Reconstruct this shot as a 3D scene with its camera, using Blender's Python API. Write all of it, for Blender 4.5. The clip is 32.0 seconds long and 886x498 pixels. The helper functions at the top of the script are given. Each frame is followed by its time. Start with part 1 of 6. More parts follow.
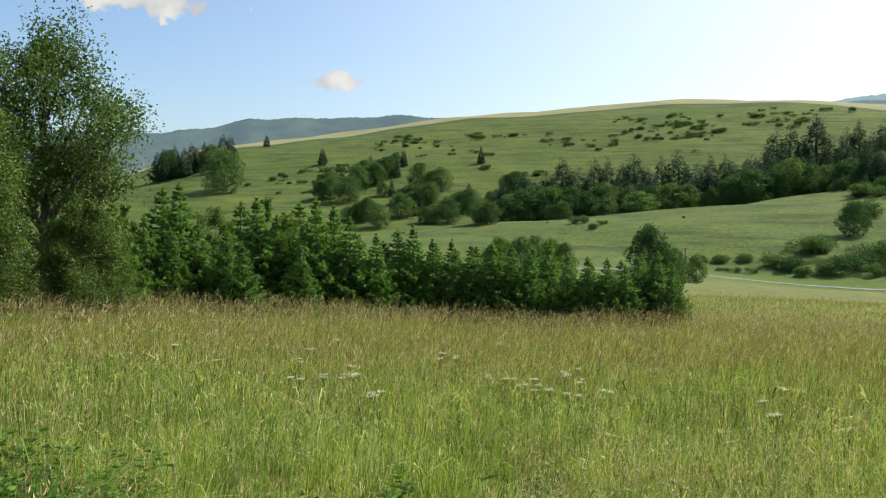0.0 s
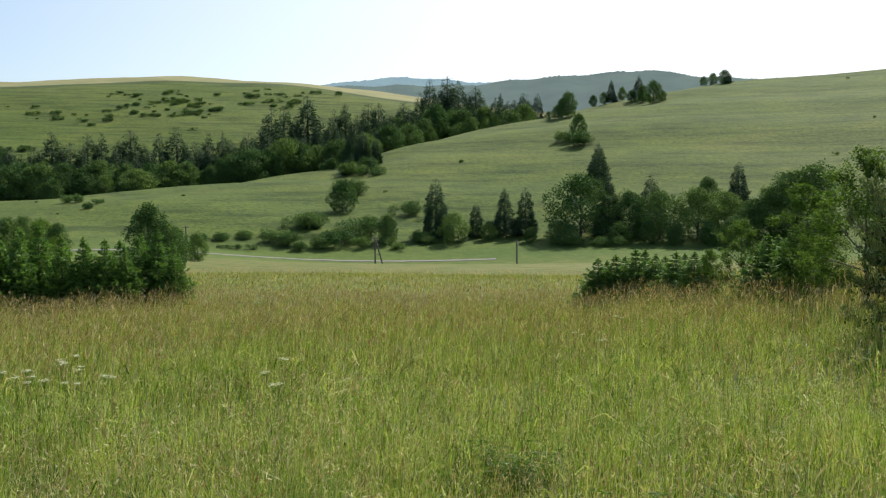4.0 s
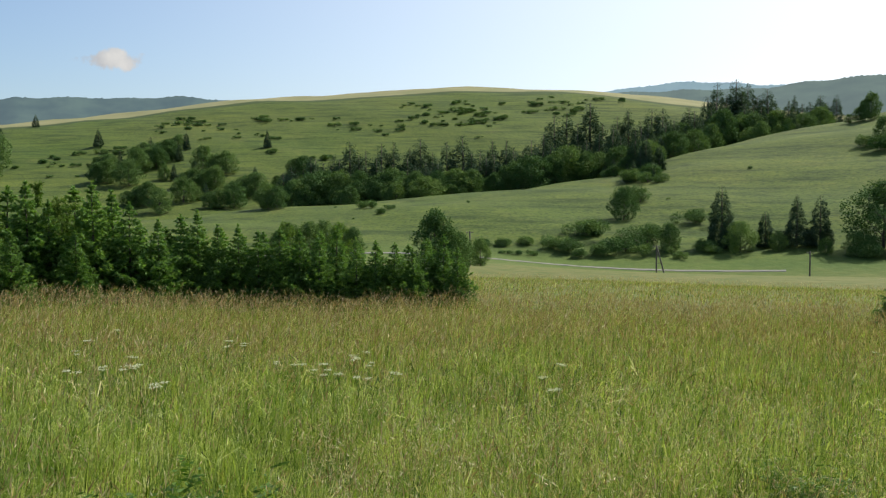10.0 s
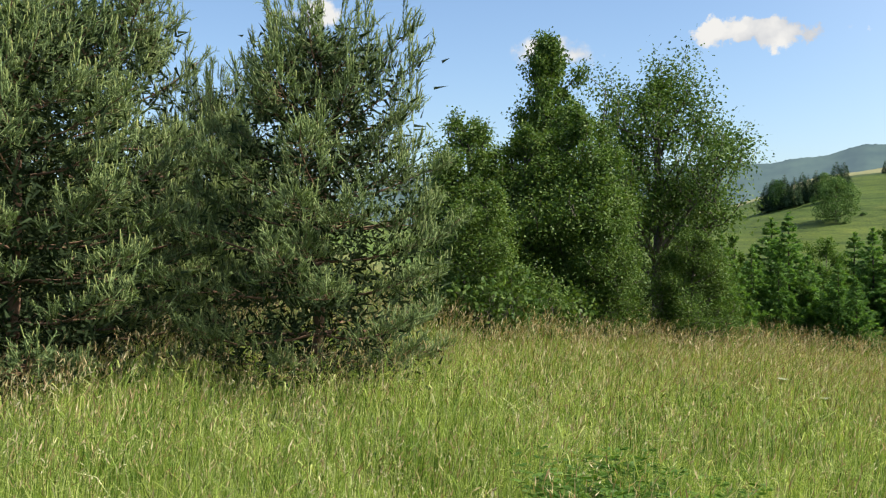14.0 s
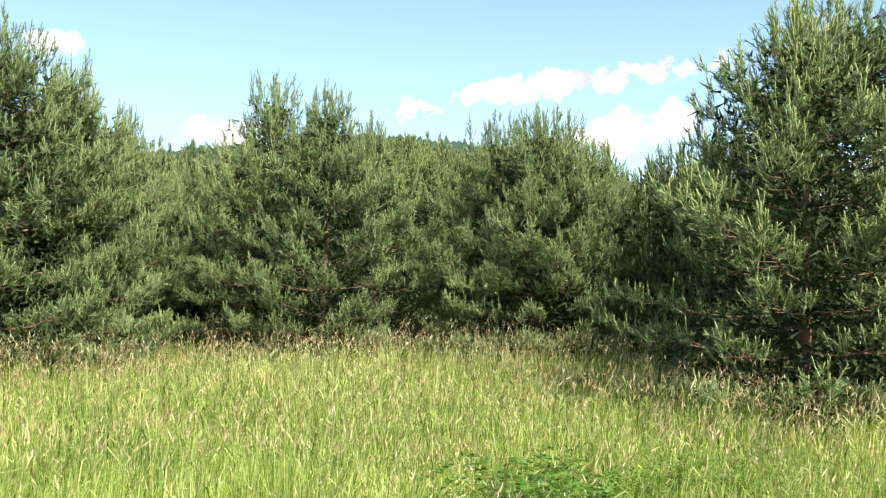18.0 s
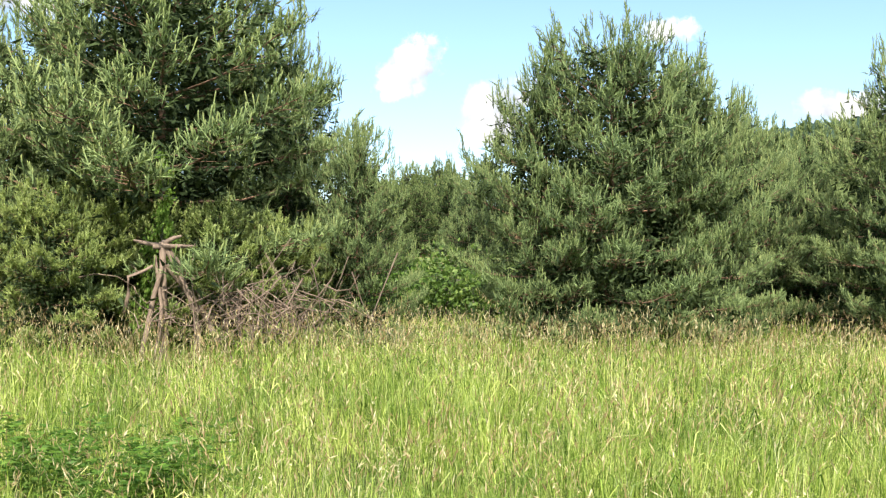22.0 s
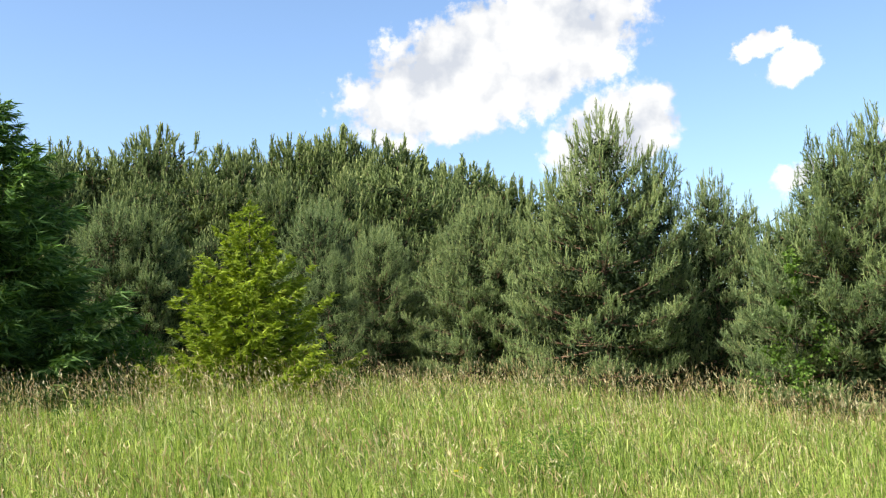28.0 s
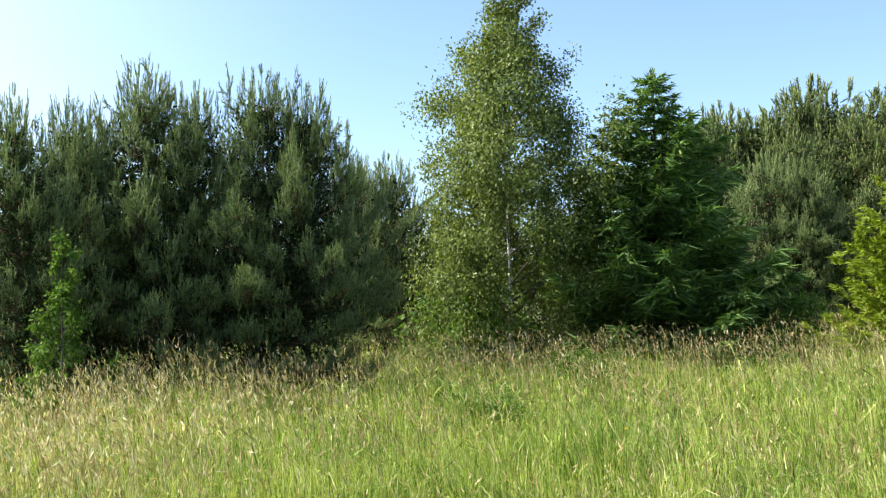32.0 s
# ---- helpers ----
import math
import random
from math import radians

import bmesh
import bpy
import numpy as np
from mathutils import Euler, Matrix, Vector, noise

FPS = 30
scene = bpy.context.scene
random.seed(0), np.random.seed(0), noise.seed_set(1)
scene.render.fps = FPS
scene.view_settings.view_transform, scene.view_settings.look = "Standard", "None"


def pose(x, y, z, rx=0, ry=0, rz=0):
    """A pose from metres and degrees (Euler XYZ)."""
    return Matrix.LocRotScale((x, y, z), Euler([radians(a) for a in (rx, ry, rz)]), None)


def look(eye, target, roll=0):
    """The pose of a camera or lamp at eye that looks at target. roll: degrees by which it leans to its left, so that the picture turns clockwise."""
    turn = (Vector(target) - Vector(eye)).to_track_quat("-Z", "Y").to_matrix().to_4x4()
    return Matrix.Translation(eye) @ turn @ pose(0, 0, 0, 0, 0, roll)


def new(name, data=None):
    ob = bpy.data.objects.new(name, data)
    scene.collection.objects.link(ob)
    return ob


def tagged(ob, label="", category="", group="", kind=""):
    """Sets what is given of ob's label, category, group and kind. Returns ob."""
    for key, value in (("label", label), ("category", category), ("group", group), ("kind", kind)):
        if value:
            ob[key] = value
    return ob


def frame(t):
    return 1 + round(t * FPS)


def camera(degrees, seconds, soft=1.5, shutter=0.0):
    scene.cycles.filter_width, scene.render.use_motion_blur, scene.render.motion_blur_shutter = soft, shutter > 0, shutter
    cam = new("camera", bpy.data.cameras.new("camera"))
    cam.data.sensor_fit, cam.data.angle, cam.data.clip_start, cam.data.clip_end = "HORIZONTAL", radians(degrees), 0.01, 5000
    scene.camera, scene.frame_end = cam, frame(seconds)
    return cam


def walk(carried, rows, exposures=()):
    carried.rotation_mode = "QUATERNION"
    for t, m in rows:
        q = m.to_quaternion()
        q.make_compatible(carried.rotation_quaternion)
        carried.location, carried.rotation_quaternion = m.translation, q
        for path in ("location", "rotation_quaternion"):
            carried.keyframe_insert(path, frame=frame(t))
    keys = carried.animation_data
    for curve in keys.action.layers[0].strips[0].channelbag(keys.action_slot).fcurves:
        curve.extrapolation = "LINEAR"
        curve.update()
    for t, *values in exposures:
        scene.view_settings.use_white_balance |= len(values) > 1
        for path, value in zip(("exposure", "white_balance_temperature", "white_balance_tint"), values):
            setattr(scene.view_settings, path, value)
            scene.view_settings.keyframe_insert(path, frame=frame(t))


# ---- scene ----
EYE = 1.65


def heading(yaw, pitch, roll):
    return pose(0, 0, EYE, 90 + pitch, 0, yaw) @ pose(0, 0, 0, 0, 0, roll)


PATH = [
    (0, -0.00, -2.23, -0.30),
    (0.5, -3.04, -2.50, -0.41),
    (1, -7.60, -2.92, -0.63),
    (1.5, -12.10, -3.00, -0.89),
    (2, -15.96, -2.93, -1.04),
    (2.5, -18.83, -3.07, -0.78),
    (3, -21.42, -3.28, -0.62),
    (3.5, -24.67, -3.47, -0.36),
    (4, -27.98, -3.66, -0.43),
    (4.5, -31.03, -3.80, -0.24),
    (6.5, -38.41, -1.64, -0.89),
    (7, -34.46, -0.41, -0.99),
    (7.5, -29.77, -0.44, -0.98),
    (8, -25.47, -0.77, -0.45),
    (8.5, -22.34, -1.45, -0.40),
    (9, -20.84, -2.62, -0.35),
    (9.5, -16.85, -3.26, -0.22),
    (10, -12.06, -3.16, -0.27),
    (10.5, -6.30, -2.53, -0.25),
    (11, 1.17, -2.07, -0.93),
    (11.5, 5.73, -1.84, -1.02),
    (12, 8.94, -1.62, -0.86),
    (12.5, 15.19, -1.29, -0.46),
    (13, 21.65, -1.09, -0.11),
    (13.5, 28.21, -0.90, 0.13),
    (15.5, 47.78, 1.62, -1.16),
    (16, 53.99, 1.52, -0.86),
    (16.5, 60.98, 1.67, -0.71),
    (17, 66.39, 1.89, -0.76),
    (17.5, 71.66, 1.99, -0.59),
    (18, 76.67, 1.71, -0.47),
    (18.5, 80.42, 1.20, -0.66),
    (19, 84.54, 0.11, -0.68),
    (19.5, 89.44, 1.42, -0.57),
    (20, 91.36, 1.99, -0.49),
    (20.5, 95.49, 0.62, -0.50),
    (21, 99.71, -0.24, -0.80),
    (21.5, 105.02, 0.75, 0.21),
    (22, 110.66, 0.54, 0.42),
    (22.5, 115.18, 0.29, -0.86),
    (23, 120.45, -0.27, -1.09),
    (23.5, 124.91, -0.56, -0.80),
    (24, 129.28, 0.05, -0.81),
    (24.5, 134.45, 0.87, -0.77),
    (25, 138.56, 1.89, -0.95),
    (25.5, 145.55, 2.38, -0.55),
    (26, 151.60, 3.66, 0.09),
    (26.5, 157.44, 4.31, -0.01),
    (28.5, 176.71, 5.51, -0.61),
    (29, 180.80, 5.17, -0.70),
    (29.5, 185.53, 5.61, -0.50),
    (30, 190.03, 5.72, -0.64),
    (30.5, 194.87, 5.45, -0.58),
    (31, 199.86, 4.86, -1.04),
    (31.5, 204.48, 4.60, -1.14),
    (32, 208.98, 3.65, -1.08),
]
cam = camera(47.67, 32.0, soft=1.25)
walk(cam, [(t, heading(yaw, pitch, roll)) for t, yaw, pitch, roll in PATH],
     exposures=[(0, 0.4, 6700, 9), (4.5, 0.2, 6700, 9), (6.5, 0.1, 6700, 9), (8, -0.3, 6700, 9), (9, -0.35, 6700, 9), (10, 0.15, 6700, 9), 
                (11, 0.28, 6700, 9), (13.5, 0.38, 6700, 9), (15.5, 1.3, 6700, 9), (17.5, 1.25, 6700, 9), (19, 1.1, 6700, 9), (23, 1.1, 6700, 9), (26.5, 1.08, 6700, 9), (28.5, 0.97, 6700, 9), (30, 0.97, 6700, 9), (32, 1.18, 6700, 9)])

# ---- world and sun ----
SUN_AZ, SUN_EL = -66.0, 46.0


def toward(az, el=0.0):
    a, e = radians(az), radians(el)
    return Vector((-math.sin(a) * math.cos(e), math.cos(a) * math.cos(e), math.sin(e)))


world = bpy.data.worlds.new("summer_sky")
scene.world = world
world.use_nodes = True
wt = world.node_tree
wt.nodes.clear()


def wmath(op, a, b=None, clamp=False):
    n = wt.nodes.new("ShaderNodeMath")
    n.operation, n.use_clamp = op, clamp
    for i, v in enumerate((a, b)):
        if v is None:
            continue
        if isinstance(v, (int, float)):
            n.inputs[i].default_value = v
        else:
            wt.links.new(v, n.inputs[i])
    return n.outputs[0]


sky = wt.nodes.new("ShaderNodeTexSky")
sky.sky_type = "NISHITA"
sky.sun_disc = False
sky.sun_elevation = radians(SUN_EL)
sky.sun_rotation = radians(-SUN_AZ)
sky.altitude = 500
sky.air_density, sky.dust_density, sky.ozone_density = 1.0, 1.5, 4.2
way = wt.nodes.new("ShaderNodeTexCoord").outputs["Generated"]
fluff = wt.nodes.new("ShaderNodeTexNoise")
fluff.inputs["Scale"].default_value, fluff.inputs["Detail"].default_value = 75.0, 8.0
fluff.inputs["Roughness"].default_value = 0.6
wt.links.new(way, fluff.inputs["Vector"])
puff = wt.nodes.new("ShaderNodeTexNoise")
puff.inputs["Scale"].default_value, puff.inputs["Detail"].default_value = 24.0, 5.0
wt.links.new(way, puff.inputs["Vector"])
ragged = wmath("ADD", wmath("MULTIPLY", wmath("SUBTRACT", fluff.outputs[0], 0.5), 3.0),
               wmath("MULTIPLY", wmath("SUBTRACT", puff.outputs[0], 0.5), 4.5))

# fair-weather clouds: azimuth, elevation, half width, half height in degrees, lean, density
CLOUDS = [
    (-52.0, 11.6, 9.0, 2.0, -0.1, 0.9), (-34.0, 12.9, 1.6, 0.5, 0.0, 0.7),
    (15.8, 11.3, 3.9, 0.95, 0.0, 1.8), (6.3, 7.25, 2.3, 0.6, 0.0, 1.2), (27.5, 10.6, 2.4, 0.9, 0.0, 0.7), (41.5, 12.5, 2.0, 1.0, 0.0, 1.0),
    (69.0, 11.0, 9.5, 0.95, -0.12, 2.0), (66.0, 8.2, 4.5, 1.4, -0.2, 1.1), (89.5, 7.8, 2.6, 1.4, 0.0, 1.2), (98.0, 12.6, 1.9, 0.8, 0.0, 1.1),
    (112.5, 10.7, 2.7, 1.7, -0.45, 1.4), (107.5, 8.3, 3.2, 2.2, -0.5, 1.3), (134.0, 14.0, 6.0, 2.2, -0.2, 1.3), (145.5, 10.5, 4.5, 1.6, 0.0, 1.2),
    (152.8, 9.0, 1.6, 0.9, -0.3, 1.2), (153.0, 14.8, 1.8, 1.1, -0.5, 1.0), (169.5, 16.0, 10.5, 4.2, -0.35, 2.6), (162.5, 11.8, 5.0, 3.0, -0.5, 2.2), (154.5, 16.2, 1.8, 0.8, -0.4, 1.4),
]
cover = None
for az, el, wide, high, lean, dense in CLOUDS:
    c = toward(az, el)
    side = toward(az - 90)
    top = side.cross(c).normalized()
    rel = wt.nodes.new("ShaderNodeVectorMath")
    rel.operation = "SUBTRACT"
    wt.links.new(way, rel.inputs[0])
    rel.inputs[1].default_value = c
    dots = []
    for axis, size in ((side + top * lean * -1.0, wide), (top + side * lean, high)):
        d = wt.nodes.new("ShaderNodeVectorMath")
        d.operation = "DOT_PRODUCT"
        wt.links.new(rel.outputs[0], d.inputs[0])
        d.inputs[1].default_value = axis / radians(size)
        dots.append(d.outputs["Value"])
    span = wmath("ADD", wmath("POWER", wmath("ABSOLUTE", dots[0]), 2.0), wmath("POWER", wmath("ABSOLUTE", dots[1]), 2.0))
    here = wmath("MULTIPLY", wmath("SUBTRACT", wmath("ADD", 1.0, wmath("MULTIPLY", ragged, max(0.35, min(1.0, 1.1 / high)))), span), dense, True)
    near = wmath("LESS_THAN", span, 6.0)
    here = wmath("MULTIPLY", here, near)
    cover = here if cover is None else wmath("MAXIMUM", cover, here)
soft_cover = wt.nodes.new("ShaderNodeMapRange")
soft_cover.interpolation_type = "SMOOTHSTEP"
wt.links.new(cover, soft_cover.inputs[0])
soft_cover.inputs[1].default_value, soft_cover.inputs[2].default_value = 0.0, 1.0
cloud_tone = wt.nodes.new("ShaderNodeValToRGB")
wt.links.new(puff.outputs[0], cloud_tone.inputs[0])
cloud_tone.color_ramp.elements[0].position, cloud_tone.color_ramp.elements[0].color = 0.36, (2.7, 2.9, 3.3, 1)
cloud_tone.color_ramp.elements[1].position, cloud_tone.color_ramp.elements[1].color = 0.60, (4.6, 4.6, 4.6, 1)
blend = wt.nodes.new("ShaderNodeMix")
blend.data_type = "RGBA"
wt.links.new(soft_cover.outputs[0], blend.inputs["Factor"])
wt.links.new(sky.outputs[0], blend.inputs[6])
wt.links.new(cloud_tone.outputs[0], blend.inputs[7])
back = wt.nodes.new("ShaderNodeBackground")
back.inputs["Strength"].default_value = 0.13
# a bright veil of haze below the sun
gap = wt.nodes.new("ShaderNodeVectorMath")
gap.operation = "DISTANCE"
wt.links.new(way, gap.inputs[0])
gap.inputs[1].default_value = toward(SUN_AZ + 4, 22)
haze = wt.nodes.new("ShaderNodeMapRange")
haze.interpolation_type = "SMOOTHSTEP"
wt.links.new(gap.outputs["Value"], haze.inputs[0])
haze.inputs[1].default_value, haze.inputs[2].default_value = 0.15, 1.3
haze.inputs[3].default_value, haze.inputs[4].default_value = 0.8, 0.0
veil = wt.nodes.new("ShaderNodeMix")
veil.data_type = "RGBA"
wt.links.new(haze.outputs[0], veil.inputs["Factor"])
wt.links.new(blend.outputs[2], veil.inputs[6])
veil.inputs[7].default_value = (9.0, 9.2, 9.4, 1)
wt.links.new(veil.outputs[2], back.inputs["Color"])
wout = wt.nodes.new("ShaderNodeOutputWorld")
wt.links.new(back.outputs[0], wout.inputs["Surface"])

lamp = bpy.data.lights.new("sun", "SUN")
lamp.energy, lamp.angle, lamp.color = 5.0, radians(0.55), (1.0, 0.95, 0.86)
new("sun", lamp).matrix_world = look(toward(SUN_AZ, SUN_EL) * 100, (0, 0, 0))


# ---- materials ----
def material(name):
    m = bpy.data.materials.new(name)
    m.use_nodes = True
    m.node_tree.nodes.clear()
    return m, m.node_tree


def add(nt, kind, **inputs):
    n = nt.nodes.new(kind)
    for key, value in inputs.items():
        n.inputs[key.replace("_", " ")].default_value = value
    return n


def ramp(nt, source, stops):
    r = nt.nodes.new("ShaderNodeValToRGB")
    e = r.color_ramp.elements
    while len(e) < len(stops):
        e.new(0.5)
    for item, (at, col) in zip(e, stops):
        item.position, item.color = at, (*col, 1)
    nt.links.new(source, r.inputs[0])
    return r.outputs[0]


def mixed(nt, factor, a, b, how="MIX"):
    m = nt.nodes.new("ShaderNodeMix")
    m.data_type, m.blend_type = "RGBA", how
    for socket, value in ((m.inputs["Factor"], factor), (m.inputs[6], a), (m.inputs[7], b)):
        if isinstance(value, (int, float)):
            socket.default_value = value
        elif isinstance(value, tuple):
            socket.default_value = (*value, 1)
        else:
            nt.links.new(value, socket)
    return m.outputs[2]


def foliage(name, stops, through_light=0.35, rough=0.55, tree_shift=0.25, gloss=0.14, patch_size=0.9, patchy=0.35, swing=((0.55, 0.64, 0.55), (1.2, 1.14, 0.98))):
    """Leaves, needles and blades: tone varies leaf by leaf and plant by plant, and light passes through them."""
    m, nt = material(name)
    leaf = nt.nodes.new("ShaderNodeNewGeometry").outputs["Random Per Island"]
    tone = ramp(nt, leaf, stops)
    plant = nt.nodes.new("ShaderNodeObjectInfo").outputs["Random"]
    tone = mixed(nt, tree_shift, tone, ramp(nt, plant, [(0.0, (0.45, 0.6, 0.5)), (0.7, (1.0, 1.0, 0.8)), (1.0, (1.35, 1.25, 0.9))]), "MULTIPLY")
    patch = add(nt, "ShaderNodeTexNoise", Scale=patch_size, Detail=3.0)
    nt.links.new(nt.nodes.new("ShaderNodeTexCoord").outputs["Object"], patch.inputs["Vector"])
    tone = mixed(nt, patchy, tone, ramp(nt, patch.outputs[0], [(0.36, swing[0]), (0.64, swing[1])]), "MULTIPLY")
    b = add(nt, "ShaderNodeBsdfPrincipled", Roughness=rough)
    b.inputs["Specular IOR Level"].default_value = gloss
    tr = nt.nodes.new("ShaderNodeBsdfTranslucent")
    nt.links.new(tone, b.inputs["Base Color"])
    nt.links.new(mixed(nt, 1.0, tone, (1.06, 1.12, 0.46), "MULTIPLY"), tr.inputs["Color"])
    mx = nt.nodes.new("ShaderNodeMixShader")
    mx.inputs[0].default_value = through_light
    nt.links.new(b.outputs[0], mx.inputs[1])
    nt.links.new(tr.outputs[0], mx.inputs[2])
    out = nt.nodes.new("ShaderNodeOutputMaterial")
    nt.links.new(mx.outputs[0], out.inputs["Surface"])
    return m


def rough_solid(name, stops, scale, rough=0.9, bump=0.4, stretch=(1, 1, 1), fine=6.0):
    """Bark, wood, gravel: noise at two scales, with relief."""
    m, nt = material(name)
    co = nt.nodes.new("ShaderNodeTexCoord").outputs["Object"]
    mp = add(nt, "ShaderNodeMapping")
    mp.inputs["Scale"].default_value = stretch
    nt.links.new(co, mp.inputs["Vector"])
    big = add(nt, "ShaderNodeTexNoise", Scale=scale, Detail=4.0)
    small = add(nt, "ShaderNodeTexNoise", Scale=scale * fine, Detail=6.0)
    for n in (big, small):
        nt.links.new(mp.outputs[0], n.inputs["Vector"])
    mean = nt.nodes.new("ShaderNodeMath")
    mean.operation = "MULTIPLY_ADD"
    nt.links.new(small.outputs[0], mean.inputs[0])
    mean.inputs[1].default_value = 0.5
    half = nt.nodes.new("ShaderNodeMath")
    half.operation = "MULTIPLY"
    nt.links.new(big.outputs[0], half.inputs[0])
    half.inputs[1].default_value = 0.5
    nt.links.new(half.outputs[0], mean.inputs[2])
    b = add(nt, "ShaderNodeBsdfPrincipled", Roughness=rough)
    nt.links.new(ramp(nt, mean.outputs[0], stops), b.inputs["Base Color"])
    bp = add(nt, "ShaderNodeBump", Strength=bump, Distance=0.02)
    nt.links.new(small.outputs[0], bp.inputs["Height"])
    nt.links.new(bp.outputs[0], b.inputs["Normal"])
    out = nt.nodes.new("ShaderNodeOutputMaterial")
    nt.links.new(b.outputs[0], out.inputs["Surface"])
    return m


PINE_NEEDLES = foliage("pine_needles", [(0.0, (0.085, 0.122, 0.056)), (0.55, (0.190, 0.258, 0.112)), (1.0, (0.340, 0.415, 0.195))], 0.25, 0.5)
YELLOW_PINE = foliage("yellow_green_pine_needles", [(0.0, (0.11, 0.150, 0.042)), (0.55, (0.25, 0.310, 0.095)), (1.0, (0.40, 0.45, 0.165))], 0.25, 0.5)
DARK_SPRUCE = foliage("dark_spruce_needles", [(0.0, (0.045, 0.098, 0.028)), (0.6, (0.115, 0.210, 0.060)), (1.0, (0.245, 0.370, 0.115))], 0.3, 0.6)
FOREST_NEEDLES = foliage("forest_pine_needles", [(0.0, (0.055, 0.088, 0.032)), (0.55, (0.115, 0.160, 0.058)), (1.0, (0.190, 0.235, 0.095))], 0.25, 0.6, 0.45)
# older inner needles, coloured far darker to stand in for shade inside the crown
PINE_INNER_SHADE = foliage("pine_inner_shade_needles", [(0.0, (0.022, 0.036, 0.016)), (1.0, (0.055, 0.080, 0.033))], 0.08, 0.9)
PINE_SHOOTS = foliage("pine_new_shoots", [(0.0, (0.17, 0.220, 0.082)), (1.0, (0.31, 0.35, 0.150))], 0.25, 0.5)
SPRUCE_NEEDLES = foliage("spruce_needles", [(0.0, (0.078, 0.165, 0.045)), (0.6, (0.148, 0.275, 0.078)), (1.0, (0.240, 0.385, 0.118))], 0.42, 0.5)
LARCH_NEEDLES = foliage("larch_needles", [(0.0, (0.14, 0.21, 0.020)), (1.0, (0.31, 0.38, 0.045))], 0.35, 0.6, 0.0)
BIRCH_LEAVES = foliage("birch_leaves", [(0.0, (0.085, 0.122, 0.032)), (0.7, (0.185, 0.228, 0.072)), (1.0, (0.36, 0.40, 0.19))], 0.35, 0.5)
TREE_LEAVES = foliage("tree_leaves", [(0.0, (0.050, 0.100, 0.024)), (0.7, (0.120, 0.190, 0.044)), (1.0, (0.200, 0.265, 0.085))], 0.32, 0.45)
YOUNG_LEAVES = foliage("young_tree_leaves", [(0.0, (0.060, 0.125, 0.024)), (0.7, (0.135, 0.225, 0.048)), (1.0, (0.200, 0.290, 0.078))], 0.35, 0.65, 0.25, 0.05)
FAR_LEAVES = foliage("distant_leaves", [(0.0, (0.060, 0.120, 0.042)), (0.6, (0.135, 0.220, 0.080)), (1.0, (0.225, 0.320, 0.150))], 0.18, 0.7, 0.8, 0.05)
# far spruce green shifted to blue, with the valley haze put into the colour
FAR_SPRUCE = foliage("distant_spruce_needles_hazed", [(0.0, (0.038, 0.072, 0.048)), (0.6, (0.072, 0.118, 0.074)), (1.0, (0.118, 0.172, 0.098))], 0.15, 0.8, 0.4, 0.04)
GRASS = foliage("meadow_grass", [(0.0, (0.032, 0.070, 0.012)), (0.3, (0.185, 0.285, 0.050)), (0.7, (0.440, 0.530, 0.155)), (0.94, (0.62, 0.66, 0.29)), (1.0, (0.82, 0.78, 0.52))], 0.38, 0.5, 0.0, 0.10, 1.9, 1.0, ((0.46, 0.58, 0.42), (1.24, 1.17, 1.04)))
RIPE_GRASS = foliage("ripening_meadow_grass", [(0.0, (0.170, 0.190, 0.036)), (0.4, (0.335, 0.300, 0.095)), (0.8, (0.48, 0.385, 0.185)), (1.0, (0.60, 0.48, 0.28))], 0.30, 0.6, 0.0, 0.14, 0.5, 0.5)
SEED_HEADS = foliage("grass_seed_heads", [(0.0, (0.22, 0.140, 0.070)), (0.6, (0.45, 0.335, 0.190)), (1.0, (0.70, 0.60, 0.40))], 0.3, 0.7, 0.0)
PANICLES = foliage("grass_panicle_spikelets", [(0.0, (0.22, 0.15, 0.085)), (0.5, (0.50, 0.42, 0.25)), (1.0, (0.80, 0.74, 0.54))], 0.3, 0.6, 0.0)
HERB_LEAVES = foliage("herb_leaves", [(0.0, (0.050, 0.120, 0.020)), (1.0, (0.145, 0.250, 0.045))], 0.35, 0.5)
PETALS = foliage("white_petals", [(0.0, (0.70, 0.70, 0.62)), (1.0, (0.85, 0.85, 0.80))], 0.3, 0.6, 0.0)
YELLOW_PETALS = foliage("yellow_petals", [(0.0, (0.70, 0.55, 0.04)), (1.0, (0.80, 0.70, 0.08))], 0.3, 0.6, 0.0)
BARK_PINE = rough_solid("pine_bark", [(0.3, (0.09, 0.055, 0.036)), (0.6, (0.22, 0.125, 0.075)), (0.8, (0.34, 0.19, 0.11))], 6, stretch=(1, 1, 0.35))
BARK_DARK = rough_solid("grey_brown_bark", [(0.3, (0.045, 0.036, 0.028)), (0.75, (0.15, 0.125, 0.10))], 7, stretch=(1, 1, 0.3))
BARK_BIRCH = rough_solid("birch_bark", [(0.35, (0.05, 0.045, 0.04)), (0.45, (0.62, 0.60, 0.56)), (0.8, (0.80, 0.78, 0.74))], 5, stretch=(0.4, 0.4, 1.6))
DEAD_WOOD = rough_solid("dead_wood", [(0.3, (0.10, 0.070, 0.050)), (0.6, (0.22, 0.160, 0.118)), (0.8, (0.36, 0.28, 0.215))], 9, stretch=(1, 1, 0.3))
POLE_WOOD = rough_solid("weathered_pole_wood", [(0.3, (0.07, 0.06, 0.05)), (0.8, (0.18, 0.16, 0.135))], 5, stretch=(1, 1, 0.2))
GRAVEL = rough_solid("pale_road_surface", [(0.3, (0.19, 0.18, 0.155)), (0.8, (0.30, 0.28, 0.245))], 0.8, bump=0.2)
